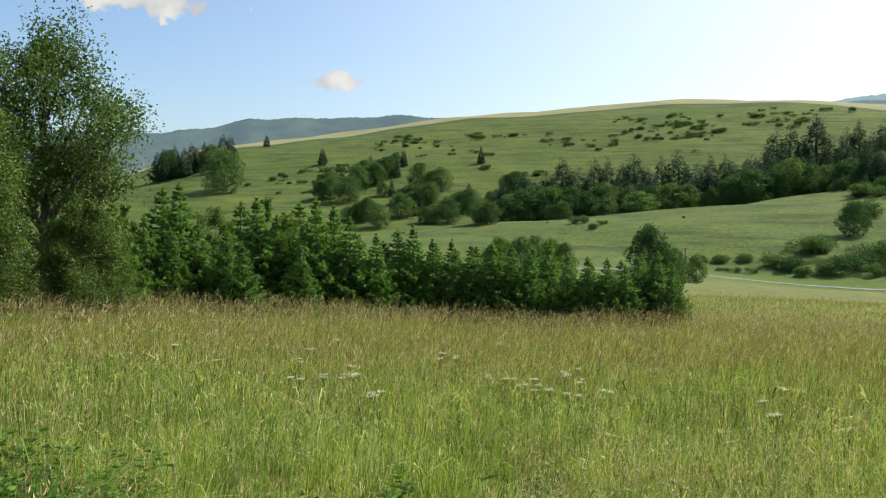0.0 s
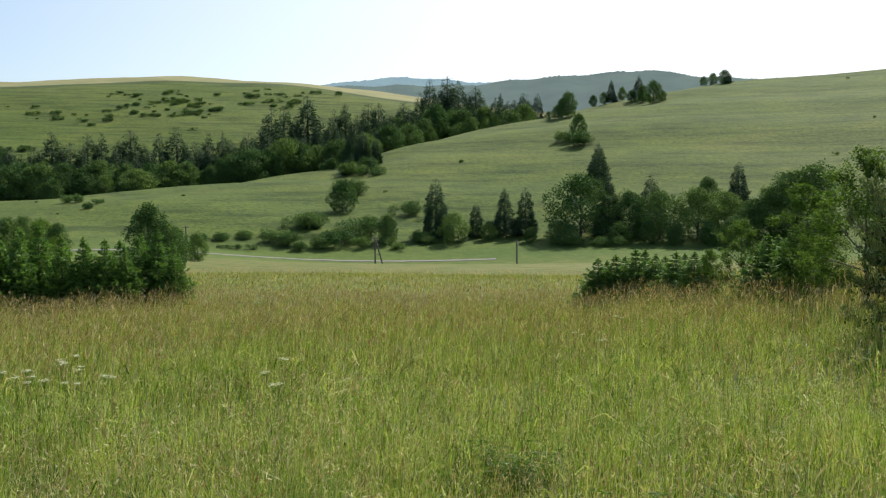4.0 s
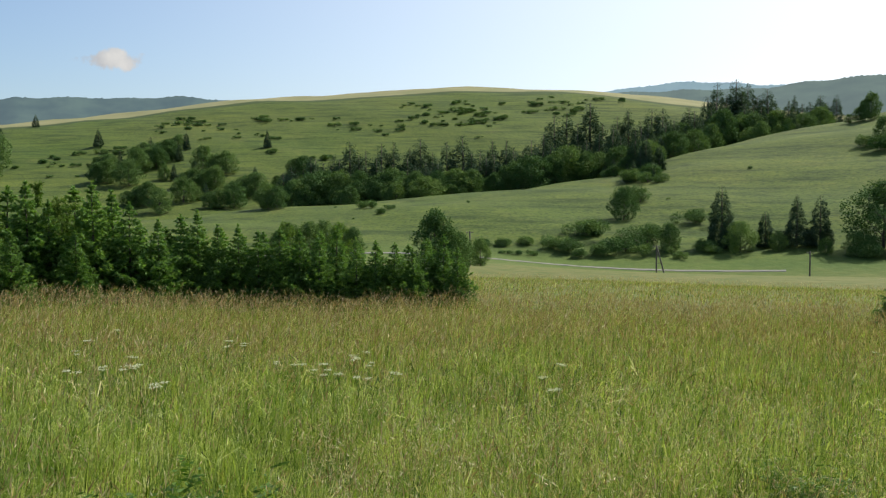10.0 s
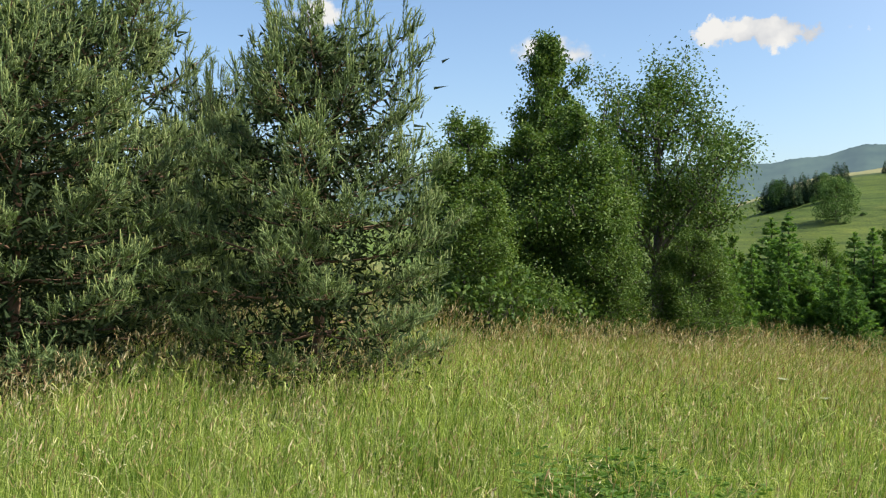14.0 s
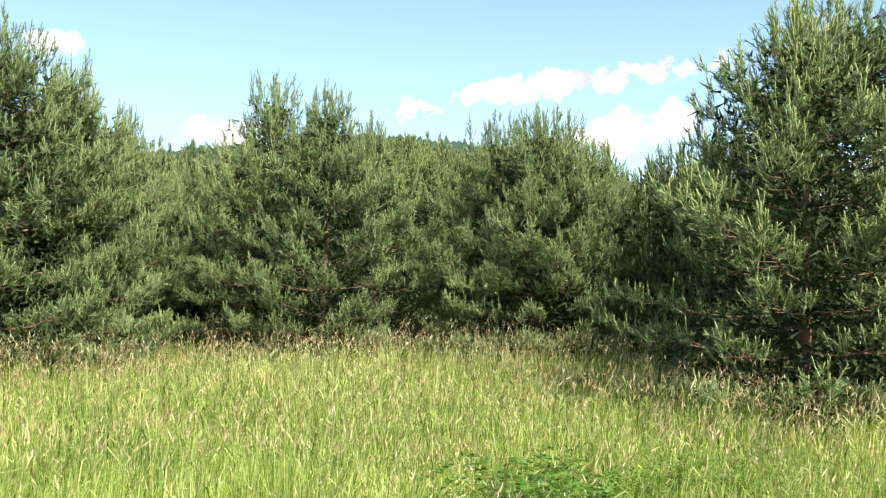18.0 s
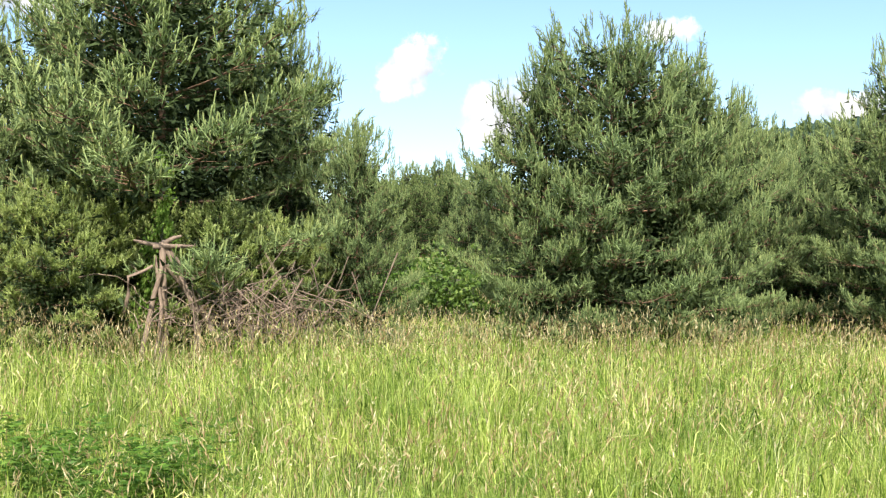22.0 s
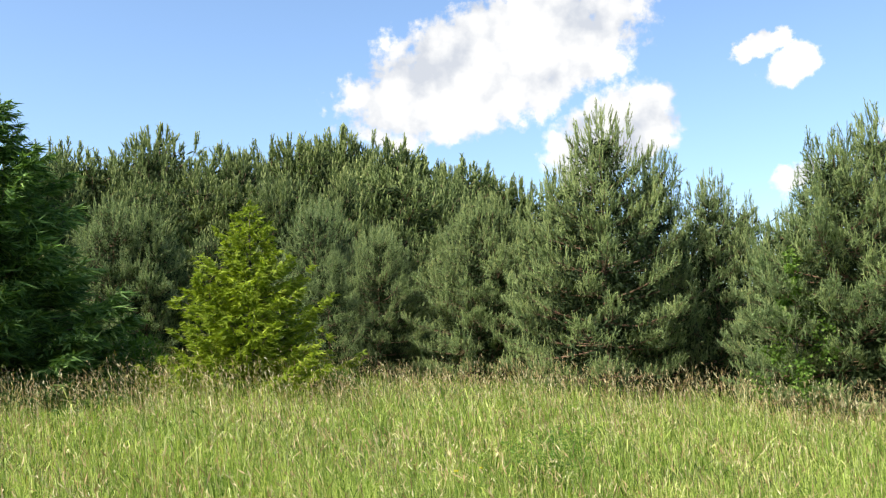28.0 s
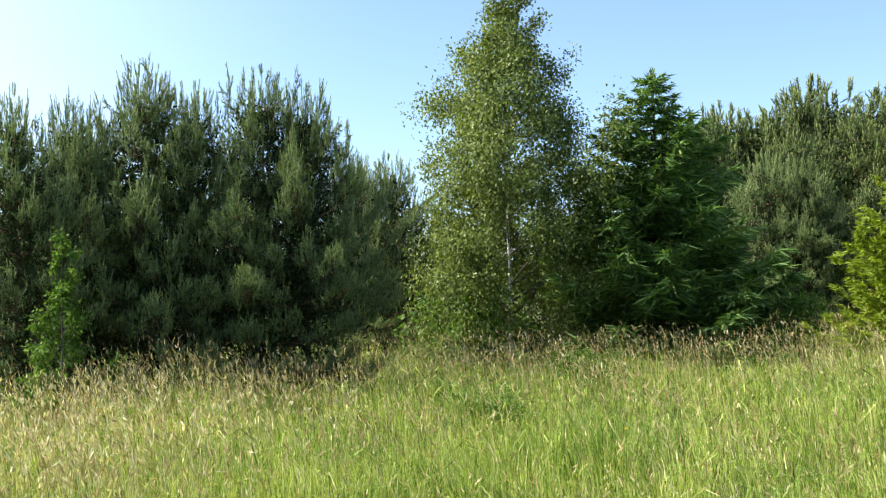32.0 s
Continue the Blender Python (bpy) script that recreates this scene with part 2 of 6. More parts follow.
PORCELAIN = rough_solid("insulator_ceramic", [(0.3, (0.30, 0.28, 0.26)), (0.8, (0.40, 0.38, 0.36))], 8, 0.3, 0.0)


def meadow_material():
    """Pasture: green sward with paler, browner and darker patches; a ripe pale field on the far plateau."""
    m, nt = material("meadow_ground")
    geo = nt.nodes.new("ShaderNodeNewGeometry").outputs["Position"]
    noises = {}
    for key, scale, detail in (("huge", 0.006, 4.0), ("large", 0.035, 6.0), ("mid", 0.35, 6.0), ("small", 3.0, 8.0), ("tiny", 22.0, 6.0)):
        noises[key] = add(nt, "ShaderNodeTexNoise", Scale=scale, Detail=detail)
        nt.links.new(geo, noises[key].inputs["Vector"])
    col = ramp(nt, noises["mid"].outputs[0], [(0.3, (0.068, 0.125, 0.022)), (0.55, (0.105, 0.165, 0.032)), (0.75, (0.160, 0.195, 0.052))])
    col = mixed(nt, 0.45, col, ramp(nt, noises["large"].outputs[0], [(0.35, (0.055, 0.105, 0.022)), (0.6, (0.110, 0.165, 0.036)), (0.75, (0.175, 0.180, 0.062))]))
    col = mixed(nt, 0.30, col, ramp(nt, noises["huge"].outputs[0], [(0.35, (0.070, 0.125, 0.028)), (0.65, (0.150, 0.175, 0.055))]))
    col = mixed(nt, 0.45, col, ramp(nt, noises["small"].outputs[0], [(0.3, (0.45, 0.5, 0.45)), (0.7, (1.25, 1.2, 1.1))]), "MULTIPLY")
    col = mixed(nt, 0.35, col, ramp(nt, noises["tiny"].outputs[0], [(0.3, (0.35, 0.4, 0.35)), (0.7, (1.3, 1.25, 1.1))]), "MULTIPLY")
    flat = nt.nodes.new("ShaderNodeVectorMath")
    flat.operation = "MULTIPLY"
    nt.links.new(geo, flat.inputs[0])
    flat.inputs[1].default_value = (1, 1, 0)
    reach = nt.nodes.new("ShaderNodeVectorMath")
    reach.operation = "LENGTH"
    nt.links.new(flat.outputs[0], reach.inputs[0])
    wob = nt.nodes.new("ShaderNodeMath")
    wob.operation = "MULTIPLY_ADD"
    nt.links.new(noises["huge"].outputs[0], wob.inputs[0])
    wob.inputs[1].default_value = 40.0
    nt.links.new(reach.outputs["Value"], wob.inputs[2])
    hay = nt.nodes.new("ShaderNodeMapRange")
    nt.links.new(wob.outputs[0], hay.inputs[0])
    hay.inputs[1].default_value, hay.inputs[2].default_value, hay.inputs[3].default_value, hay.inputs[4].default_value = 262, 292, 0.8, 0.0
    col = mixed(nt, hay.outputs[0], col, ramp(nt, noises["mid"].outputs[0], [(0.3, (0.090, 0.118, 0.030)), (0.5, (0.140, 0.145, 0.045)), (0.7, (0.190, 0.170, 0.065))]))
    # grazed slopes: sheep paths along the contours and coarse tussocks
    lay = add(nt, "ShaderNodeMapping")
    lay.inputs["Scale"].default_value = (0.030, 0.030, 0.55)
    nt.links.new(geo, lay.inputs["Vector"])
    trod = add(nt, "ShaderNodeTexNoise", Scale=1.0, Detail=7.0, Roughness=0.65)
    nt.links.new(lay.outputs[0], trod.inputs["Vector"])
    clump = add(nt, "ShaderNodeTexNoise", Scale=0.8, Detail=5.0, Roughness=0.7)
    nt.links.new(geo, clump.inputs["Vector"])
    graze = nt.nodes.new("ShaderNodeMapRange")
    nt.links.new(reach.outputs["Value"], graze.inputs[0])
    graze.inputs[1].default_value, graze.inputs[2].default_value, graze.inputs[4].default_value = 275, 300, 0.85
    worn = mixed(nt, 0.8, ramp(nt, trod.outputs[0], [(0.36, (0.36, 0.42, 0.40)), (0.47, (0.78, 0.76, 0.78)), (0.64, (1.12, 1.02, 0.88))]),
                 ramp(nt, clump.outputs[0], [(0.38, (0.30, 0.38, 0.36)), (0.47, (0.95, 0.94, 0.90)), (0.62, (1.35, 1.18, 1.02))]), "MULTIPLY")
    col = mixed(nt, graze.outputs[0], col, mixed(nt, 1.0, col, worn, "MULTIPLY"))
    # thatch and soil under the tall uncut grass, painted darker for the shade there
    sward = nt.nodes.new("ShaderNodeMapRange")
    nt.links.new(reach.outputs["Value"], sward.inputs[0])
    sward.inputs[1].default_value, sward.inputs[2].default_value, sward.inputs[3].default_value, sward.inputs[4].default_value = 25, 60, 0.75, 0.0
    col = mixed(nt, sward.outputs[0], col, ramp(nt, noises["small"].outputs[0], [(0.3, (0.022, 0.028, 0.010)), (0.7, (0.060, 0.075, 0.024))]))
    field = nt.nodes.new("ShaderNodeMapRange")
    nt.links.new(wob.outputs[0], field.inputs[0])
    field.inputs[1].default_value, field.inputs[2].default_value = FIELD_EDGE, FIELD_EDGE + 5
    ripe = ramp(nt, noises["large"].outputs[0], [(0.3, (0.195, 0.200, 0.090)), (0.7, (0.265, 0.250, 0.125))])
    bank = nt.nodes.new("ShaderNodeMapRange")
    nt.links.new(wob.outputs[0], bank.inputs[0])
    bank.inputs[1].default_value, bank.inputs[2].default_value, bank.inputs[4].default_value = FIELD_EDGE - 14, FIELD_EDGE - 10, 0.8
    col = mixed(nt, bank.outputs[0], col, (0.045, 0.070, 0.025))
    col = mixed(nt, field.outputs[0], col, ripe)
    b = add(nt, "ShaderNodeBsdfPrincipled", Roughness=0.9)
    b.inputs["Specular IOR Level"].default_value = 0.15
    nt.links.new(col, b.inputs["Base Color"])
    bump = add(nt, "ShaderNodeBump", Strength=0.6, Distance=0.5)
    nt.links.new(noises["mid"].outputs[0], bump.inputs["Height"])
    nt.links.new(bump.outputs[0], b.inputs["Normal"])
    out = nt.nodes.new("ShaderNodeOutputMaterial")
    nt.links.new(b.outputs[0], out.inputs["Surface"])
    return m


FIELD_EDGE = 928.0
MEADOW = meadow_material()


def far_hill_material():
    """Wooded ridges kilometres away, a backdrop; the blue summer air before them is painted in as emission."""
    m, nt = material("wooded_ridge_with_haze")
    geo = nt.nodes.new("ShaderNodeNewGeometry").outputs["Position"]
    n1 = add(nt, "ShaderNodeTexNoise", Scale=0.012, Detail=8.0)
    nt.links.new(geo, n1.inputs["Vector"])
    haze_glow = nt.nodes.new("ShaderNodeObjectInfo").outputs["Color"]
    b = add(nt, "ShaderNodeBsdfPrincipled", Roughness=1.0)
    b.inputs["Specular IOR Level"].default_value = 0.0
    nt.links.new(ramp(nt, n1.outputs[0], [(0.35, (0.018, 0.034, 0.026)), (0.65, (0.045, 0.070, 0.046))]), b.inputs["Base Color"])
    # air haze in front of each ridge, painted as the ridge's own glow
    nt.links.new(haze_glow, b.inputs["Emission Color"])
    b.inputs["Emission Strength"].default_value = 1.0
    out = nt.nodes.new("ShaderNodeOutputMaterial")
    nt.links.new(b.outputs[0], out.inputs["Surface"])
    return m


FAR_RIDGE = far_hill_material()


# ---- mesh tools ----
def mesh_of(name, verts, faces, smooth=False):
    """A mesh from arrays: vertices (n, 3), faces (m, 3) or (m, 4), or a list of such face arrays."""
    me = bpy.data.meshes.new(name)
    groups = faces if isinstance(faces, list) else [faces]
    groups = [np.asarray(g, dtype=np.int32) for g in groups if len(g)]
    loops = np.concatenate([g.ravel() for g in groups])
    sizes = np.concatenate([np.full(len(g), g.shape[1], dtype=np.int32) for g in groups])
    starts = np.concatenate([[0], np.cumsum(sizes)[:-1]]).astype(np.int32)
    me.vertices.add(len(verts))
    me.vertices.foreach_set("co", np.asarray(verts, dtype=np.float32).ravel())
    me.loops.add(len(loops))
    me.loops.foreach_set("vertex_index", loops)
    me.polygons.add(len(sizes))
    me.polygons.foreach_set("loop_start", starts)
    me.polygons.foreach_set("use_smooth", np.full(len(sizes), smooth))
    me.update(calc_edges=True)
    return me


def unit(v):
    return v / np.maximum(np.linalg.norm(v, axis=-1, keepdims=True), 1e-9)


def spikes(base, way_, length, width, rng):
    """Needles: one thin triangle each."""
    side = unit(np.cross(way_, rng.normal(size=way_.shape)))
    w = (np.asarray(width) * 0.5)[..., None] if np.ndim(width) else width * 0.5
    ln = np.asarray(length)[..., None] if np.ndim(length) else length
    v = np.stack([base - side * w, base + side * w, base + way_ * ln], axis=1).reshape(-1, 3)
    return v, np.arange(len(v)).reshape(-1, 3)


def leaves(base, way_, length, width, rng, facing=0.0):
    """Leaves: one rhombus each, turned more or less towards a direction."""
    side = unit(np.cross(way_, rng.normal(size=way_.shape) + facing))
    ln = np.asarray(length)[..., None] if np.ndim(length) else length
    w = (np.asarray(width) * 0.5)[..., None] if np.ndim(width) else width * 0.5
    mid = base + way_ * ln * 0.45
    v = np.stack([base, mid + side * w, base + way_ * ln, mid - side * w], axis=1).reshape(-1, 3)
    return v, np.arange(len(v)).reshape(-1, 4)


class Tubes:
    """Collects tapered tubes along lines of points into one mesh."""

    def __init__(self):
        self.v, self.f, self.n = [], [], 0

    def line(self, pts, r0, r1, sides=5):
        pts = np.asarray(pts, dtype=float)
        k = len(pts)
        tan = unit(np.gradient(pts, axis=0))
        ref = np.where(np.abs(tan[:, 2:3]) > 0.9, np.array([[1.0, 0, 0]]), np.array([[0, 0, 1.0]]))
        a = unit(np.cross(tan, ref))
        b = np.cross(tan, a)
        ang = np.linspace(0, 2 * np.pi, sides, endpoint=False)
        rad = np.linspace(r0, r1, k)[:, None, None]
        ring = pts[:, None, :] + rad * (a[:, None, :] * np.cos(ang)[None, :, None] + b[:, None, :] * np.sin(ang)[None, :, None])
        idx = self.n + np.arange(k * sides).reshape(k, sides)
        nxt = np.roll(idx, -1, axis=1)
        quads = np.stack([idx[:-1], nxt[:-1], nxt[1:], idx[1:]], axis=-1).reshape(-1, 4)
        self.v.append(ring.reshape(-1, 3))
        self.f.append(quads)
        self.n += k * sides
        tip = self.n
        self.v.append(pts[-1:] + tan[-1:] * r1)
        self.n += 1
        last = idx[-1]
        self.f.append(np.stack([last, np.roll(last, -1), np.full(sides, tip), np.full(sides, tip)], axis=-1))

    def mesh(self, name):
        quads = np.concatenate(self.f)
        tri = quads[quads[:, 2] == quads[:, 3]][:, :3]
        return mesh_of(name, np.concatenate(self.v), [quads[quads[:, 2] != quads[:, 3]], tri], True)


def joined(pieces):
    vs, fs, n = [], [], 0
    for v, f in pieces:
        vs.append(v)
        fs.append(np.asarray(f) + n)
        n += len(v)
    return np.concatenate(vs), fs


def part(name, mesh, mat, parent, label=""):
    ob = new(name, mesh)
    if not mesh.materials:
        mesh.materials.append(mat)
    ob.parent = parent
    return tagged(ob, label=label) if label else ob


# ---- the lie of the land ----
def curve(*knots):
    xs, ys = np.array(knots).T
    return lambda az: np.interp(az, xs, ys)


near_slope = curve((-80, -0.01), (-62, -0.03), (-50, -0.048), (-36, -0.082), (-13, -0.077), (-4, -0.078), (9, -0.061), (24, -0.044), (32, -0.033),
                   (41, -0.021), (56, -0.015), (72, 0.002), (101, 0.004), (126, 0.005), (138, 0.018), (150, 0.018), (163, 0.03), (184, 0.04), (205, 0.033), (220, 0.033),
                   (232, 0.026), (255, 0.01), (280, -0.01))
valley_el = curve((-62, -4.6), (-45, -4.6), (-30, -4.5), (-24, -4.34), (-13, -4.05), (9, -3.9), (30, -3.5))
spur_el = curve((-62, 6.2), (-57.6, 6.2), (-49, 5.85), (-44.6, 5.68), (-41, 5.27), (-37, 4.6), (-32.4, 3.85), (-26, 2.32), (-22.8, 1.21), (-16.4, 0.45),
                (-10.2, -0.13), (-1.6, -0.79), (9, -1.6), (30, -2.5))
spur_reach = curve((-62, 640), (-45, 640), (-30, 560), (-16, 450), (10, 400), (30, 400))
hill_el = curve((-62, 3.0), (-40, 3.5), (-32, 4.3), (-26, 5.2), (-19.6, 6.0), (-13.3, 6.15), (-10, 6.05), (-0.6, 5.4), (7.1, 4.4), (11.5, 3.8),
                (14.3, 3.5), (16.1, 2.56), (18, 2.1), (30, 0.5))
openness = curve((-80, 0.0), (-66, 1.0), (30, 1.0), (46, 0.0), (280, 0.0))
AZ_GRID = np.arange(-80.0, 280.01, 0.5)
R_GRID = np.concatenate([np.linspace(0, 60, 61), np.geomspace(62, 4800, 260)])


def landform():
    table = np.zeros((len(AZ_GRID), len(R_GRID)))
    for i, az in enumerate(AZ_GRID):
        s = near_slope(az)
        k = openness(az)
        rs = spur_reach(az)
        tan = lambda e: math.tan(radians(float(e)))
        zv, zs, zh = EYE + 265 * tan(valley_el(az)), EYE + rs * tan(spur_el(az)), EYE + 1000 * tan(hill_el(az))
        z_top = EYE + 880 * tan(hill_el(az) - 0.5)
        open_r = [0, 38, 265, 300, rs * 0.8, rs, rs + 70, rs + 150, 880, 1000, 1300, 4800]
        open_z = [0, 38 * s, zv, zv + 5, zv + (zs - zv) * 0.72, zs, zs - 9, zs - 2, z_top, zh, zh - 25, zh - 90]
        shut_z = [0, 38 * s, 10, 12, 18, 22, 24, 28, 40, 40, 35, 30]
        zo = np.interp(R_GRID, open_r, open_z)
        zc = np.interp(R_GRID, open_r, shut_z)
        table[i] = zo * k + zc * (1 - k)
    soft = table.copy()
    for width in (1, 2, 2):
        pad = np.pad(soft, ((0, 0), (width, width)), mode="edge")
        soft = sum(pad[:, j:j + table.shape[1]] for j in range(2 * width + 1)) / (2 * width + 1)
    for _ in range(3):
        pad = np.concatenate([soft[-3:-1], soft, soft[1:3]])
        soft = sum(pad[j:j + len(soft)] for j in range(5)) / 5
    soft[:, 0] = 0
    return soft


LAND = landform()


def height(x, y):
    """Ground height over a place of the plan."""
    x, y = np.asarray(x, dtype=float), np.asarray(y, dtype=float)
    r = np.hypot(x, y)
    az = (np.degrees(np.arctan2(-x, y)) + 80.0) % 360.0
    fa = np.clip(az / 0.5, 0, len(AZ_GRID) - 1.001)
    ia = fa.astype(int)
    ir = np.clip(np.searchsorted(R_GRID, r) - 1, 0, len(R_GRID) - 2)
    fr = np.clip((r - R_GRID[ir]) / (R_GRID[ir + 1] - R_GRID[ir]), 0, 1)
    wa = fa - ia
    low = LAND[ia, ir] * (1 - fr) + LAND[ia, ir + 1] * fr
    high = LAND[ia + 1, ir] * (1 - fr) + LAND[ia + 1, ir + 1] * fr
    z = low * (1 - wa) + high * wa
    far = np.clip((r - 50) / 200, 0, 1)
    return z + far * 1.2 * (np.sin(x * 0.031 + 1.3) * np.cos(y * 0.027) + 0.5 * np.sin(x * 0.083 + y * 0.061)) + 0.05 * np.sin(x * 0.9 + 0.4) * np.sin(y * 0.7 + 1.1) * np.clip(r / 6, 0, 1)


def place(az, dist):
    p = toward(az) * dist
    return p.x, p.y, float(height(p.x, p.y))


def build_ground():
    rr = np.concatenate([np.linspace(0.5, 40, 60), np.geomspace(41, 4700, 230)])
    aa = np.radians(np.arange(0, 360, 0.75))
    A, R = np.meshgrid(aa, rr, indexing="ij")
    x, y = -np.sin(A) * R, np.cos(A) * R
    v = np.stack([x, y, height(x, y)], axis=-1).reshape(-1, 3)
    v = np.concatenate([v, [[0, 0, 0]]])
    na, nr = A.shape
    i = np.arange(na * nr).reshape(na, nr)
    j = np.roll(i, -1, axis=0)
    quads = np.stack([i[:, :-1], i[:, 1:], j[:, 1:], j[:, :-1]], axis=-1).reshape(-1, 4)
    fan = np.stack([i[:, 0], j[:, 0], np.full(na, na * nr)], axis=-1)[:, ::-1]
    ob = new("ground", mesh_of("ground", v, [quads[:, ::-1], fan], True))
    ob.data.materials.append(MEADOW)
    tagged(ob, "sloping green hay meadow with pasture hills beyond", "meadow", kind="structure")


build_ground()


def far_ridge(name, az0, az1, reach, crest, haze_glow, seed, label, ragged_=0.025):
    rng = np.random.default_rng(seed)
    az = np.linspace(az0, az1, 400)
    jag = np.abs(rng.normal(size=400)) * ragged_
    top = crest(az) + 0.04 * np.sin(az * 2.1 + seed)
    rows = []
    for drop, depth in ((0.0, 0), (0.35, -60), (1.2, -200), (6.0, -420)):
        r = reach + depth
        z = EYE + r * np.tan(np.radians(top - drop + (jag if drop == 0.0 else 0.0)))
        a = np.radians(az)
        rows.append(np.stack([-np.sin(a) * r, np.cos(a) * r, z], axis=-1))
    v = np.concatenate(rows)
    i = np.arange(len(v)).reshape(len(rows), 400)
    quads = np.stack([i[:-1, :-1], i[:-1, 1:], i[1:, 1:], i[1:, :-1]], axis=-1).reshape(-1, 4)
    ob = new(name, mesh_of(name, v, quads, True))
    # colour of the haze painted over this ridge
    ob.color = (*haze_glow, 1)
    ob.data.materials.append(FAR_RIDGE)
    tagged(ob, label, "ridge", kind="structure")


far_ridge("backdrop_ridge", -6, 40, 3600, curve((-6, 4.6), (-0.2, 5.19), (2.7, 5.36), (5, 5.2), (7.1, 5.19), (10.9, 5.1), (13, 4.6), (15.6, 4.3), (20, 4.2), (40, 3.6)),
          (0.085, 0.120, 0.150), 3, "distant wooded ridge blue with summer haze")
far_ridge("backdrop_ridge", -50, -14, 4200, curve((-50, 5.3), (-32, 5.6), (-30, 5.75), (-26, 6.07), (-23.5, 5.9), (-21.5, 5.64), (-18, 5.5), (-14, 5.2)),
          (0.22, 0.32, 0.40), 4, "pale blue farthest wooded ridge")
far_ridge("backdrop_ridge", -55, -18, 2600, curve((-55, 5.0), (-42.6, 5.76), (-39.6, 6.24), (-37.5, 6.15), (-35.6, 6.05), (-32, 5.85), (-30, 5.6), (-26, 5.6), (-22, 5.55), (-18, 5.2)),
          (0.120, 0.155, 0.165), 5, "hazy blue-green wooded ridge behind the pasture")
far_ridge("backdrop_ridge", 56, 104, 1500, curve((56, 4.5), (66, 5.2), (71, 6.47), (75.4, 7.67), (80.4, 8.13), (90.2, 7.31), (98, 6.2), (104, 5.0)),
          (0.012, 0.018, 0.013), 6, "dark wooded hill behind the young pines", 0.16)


# ---- trees ----
LIBRARY = {}


def fingers(b, w, length, radius, sides=4):
    """Blunt needle-covered shoots: tapered prisms with a rounded tip."""
    n = len(b)
    ref = np.where(np.abs(w[:, 2:3]) > 0.9, np.array([[1.0, 0, 0]]), np.array([[0, 0, 1.0]]))
    a = unit(np.cross(w, ref))
    c = np.cross(w, a)
    ang = np.linspace(0, 2 * np.pi, sides, endpoint=False)
    ring = a[:, None, :] * np.cos(ang)[None, :, None] + c[:, None, :] * np.sin(ang)[None, :, None]
    r, ln = radius[:, None, None], length[:, None]
    low = b[:, None, :] + ring * r * 0.75
    high = (b + w * ln * 0.72)[:, None, :] + ring * r
    tip = (b + w * ln)[:, None, :]
    v = np.concatenate([low, high, tip], axis=1).reshape(-1, 3)
    k = 2 * sides + 1
    i = np.arange(n)[:, None] * k
    q, t = [], []
    for j in range(sides):
        m = (j + 1) % sides
        q.append(i + np.array([[j, m, sides + m, sides + j]]))
        t.append(i + np.array([[sides + j, sides + m, 2 * sides]]))
    return v, [np.concatenate(q), np.concatenate(t)]


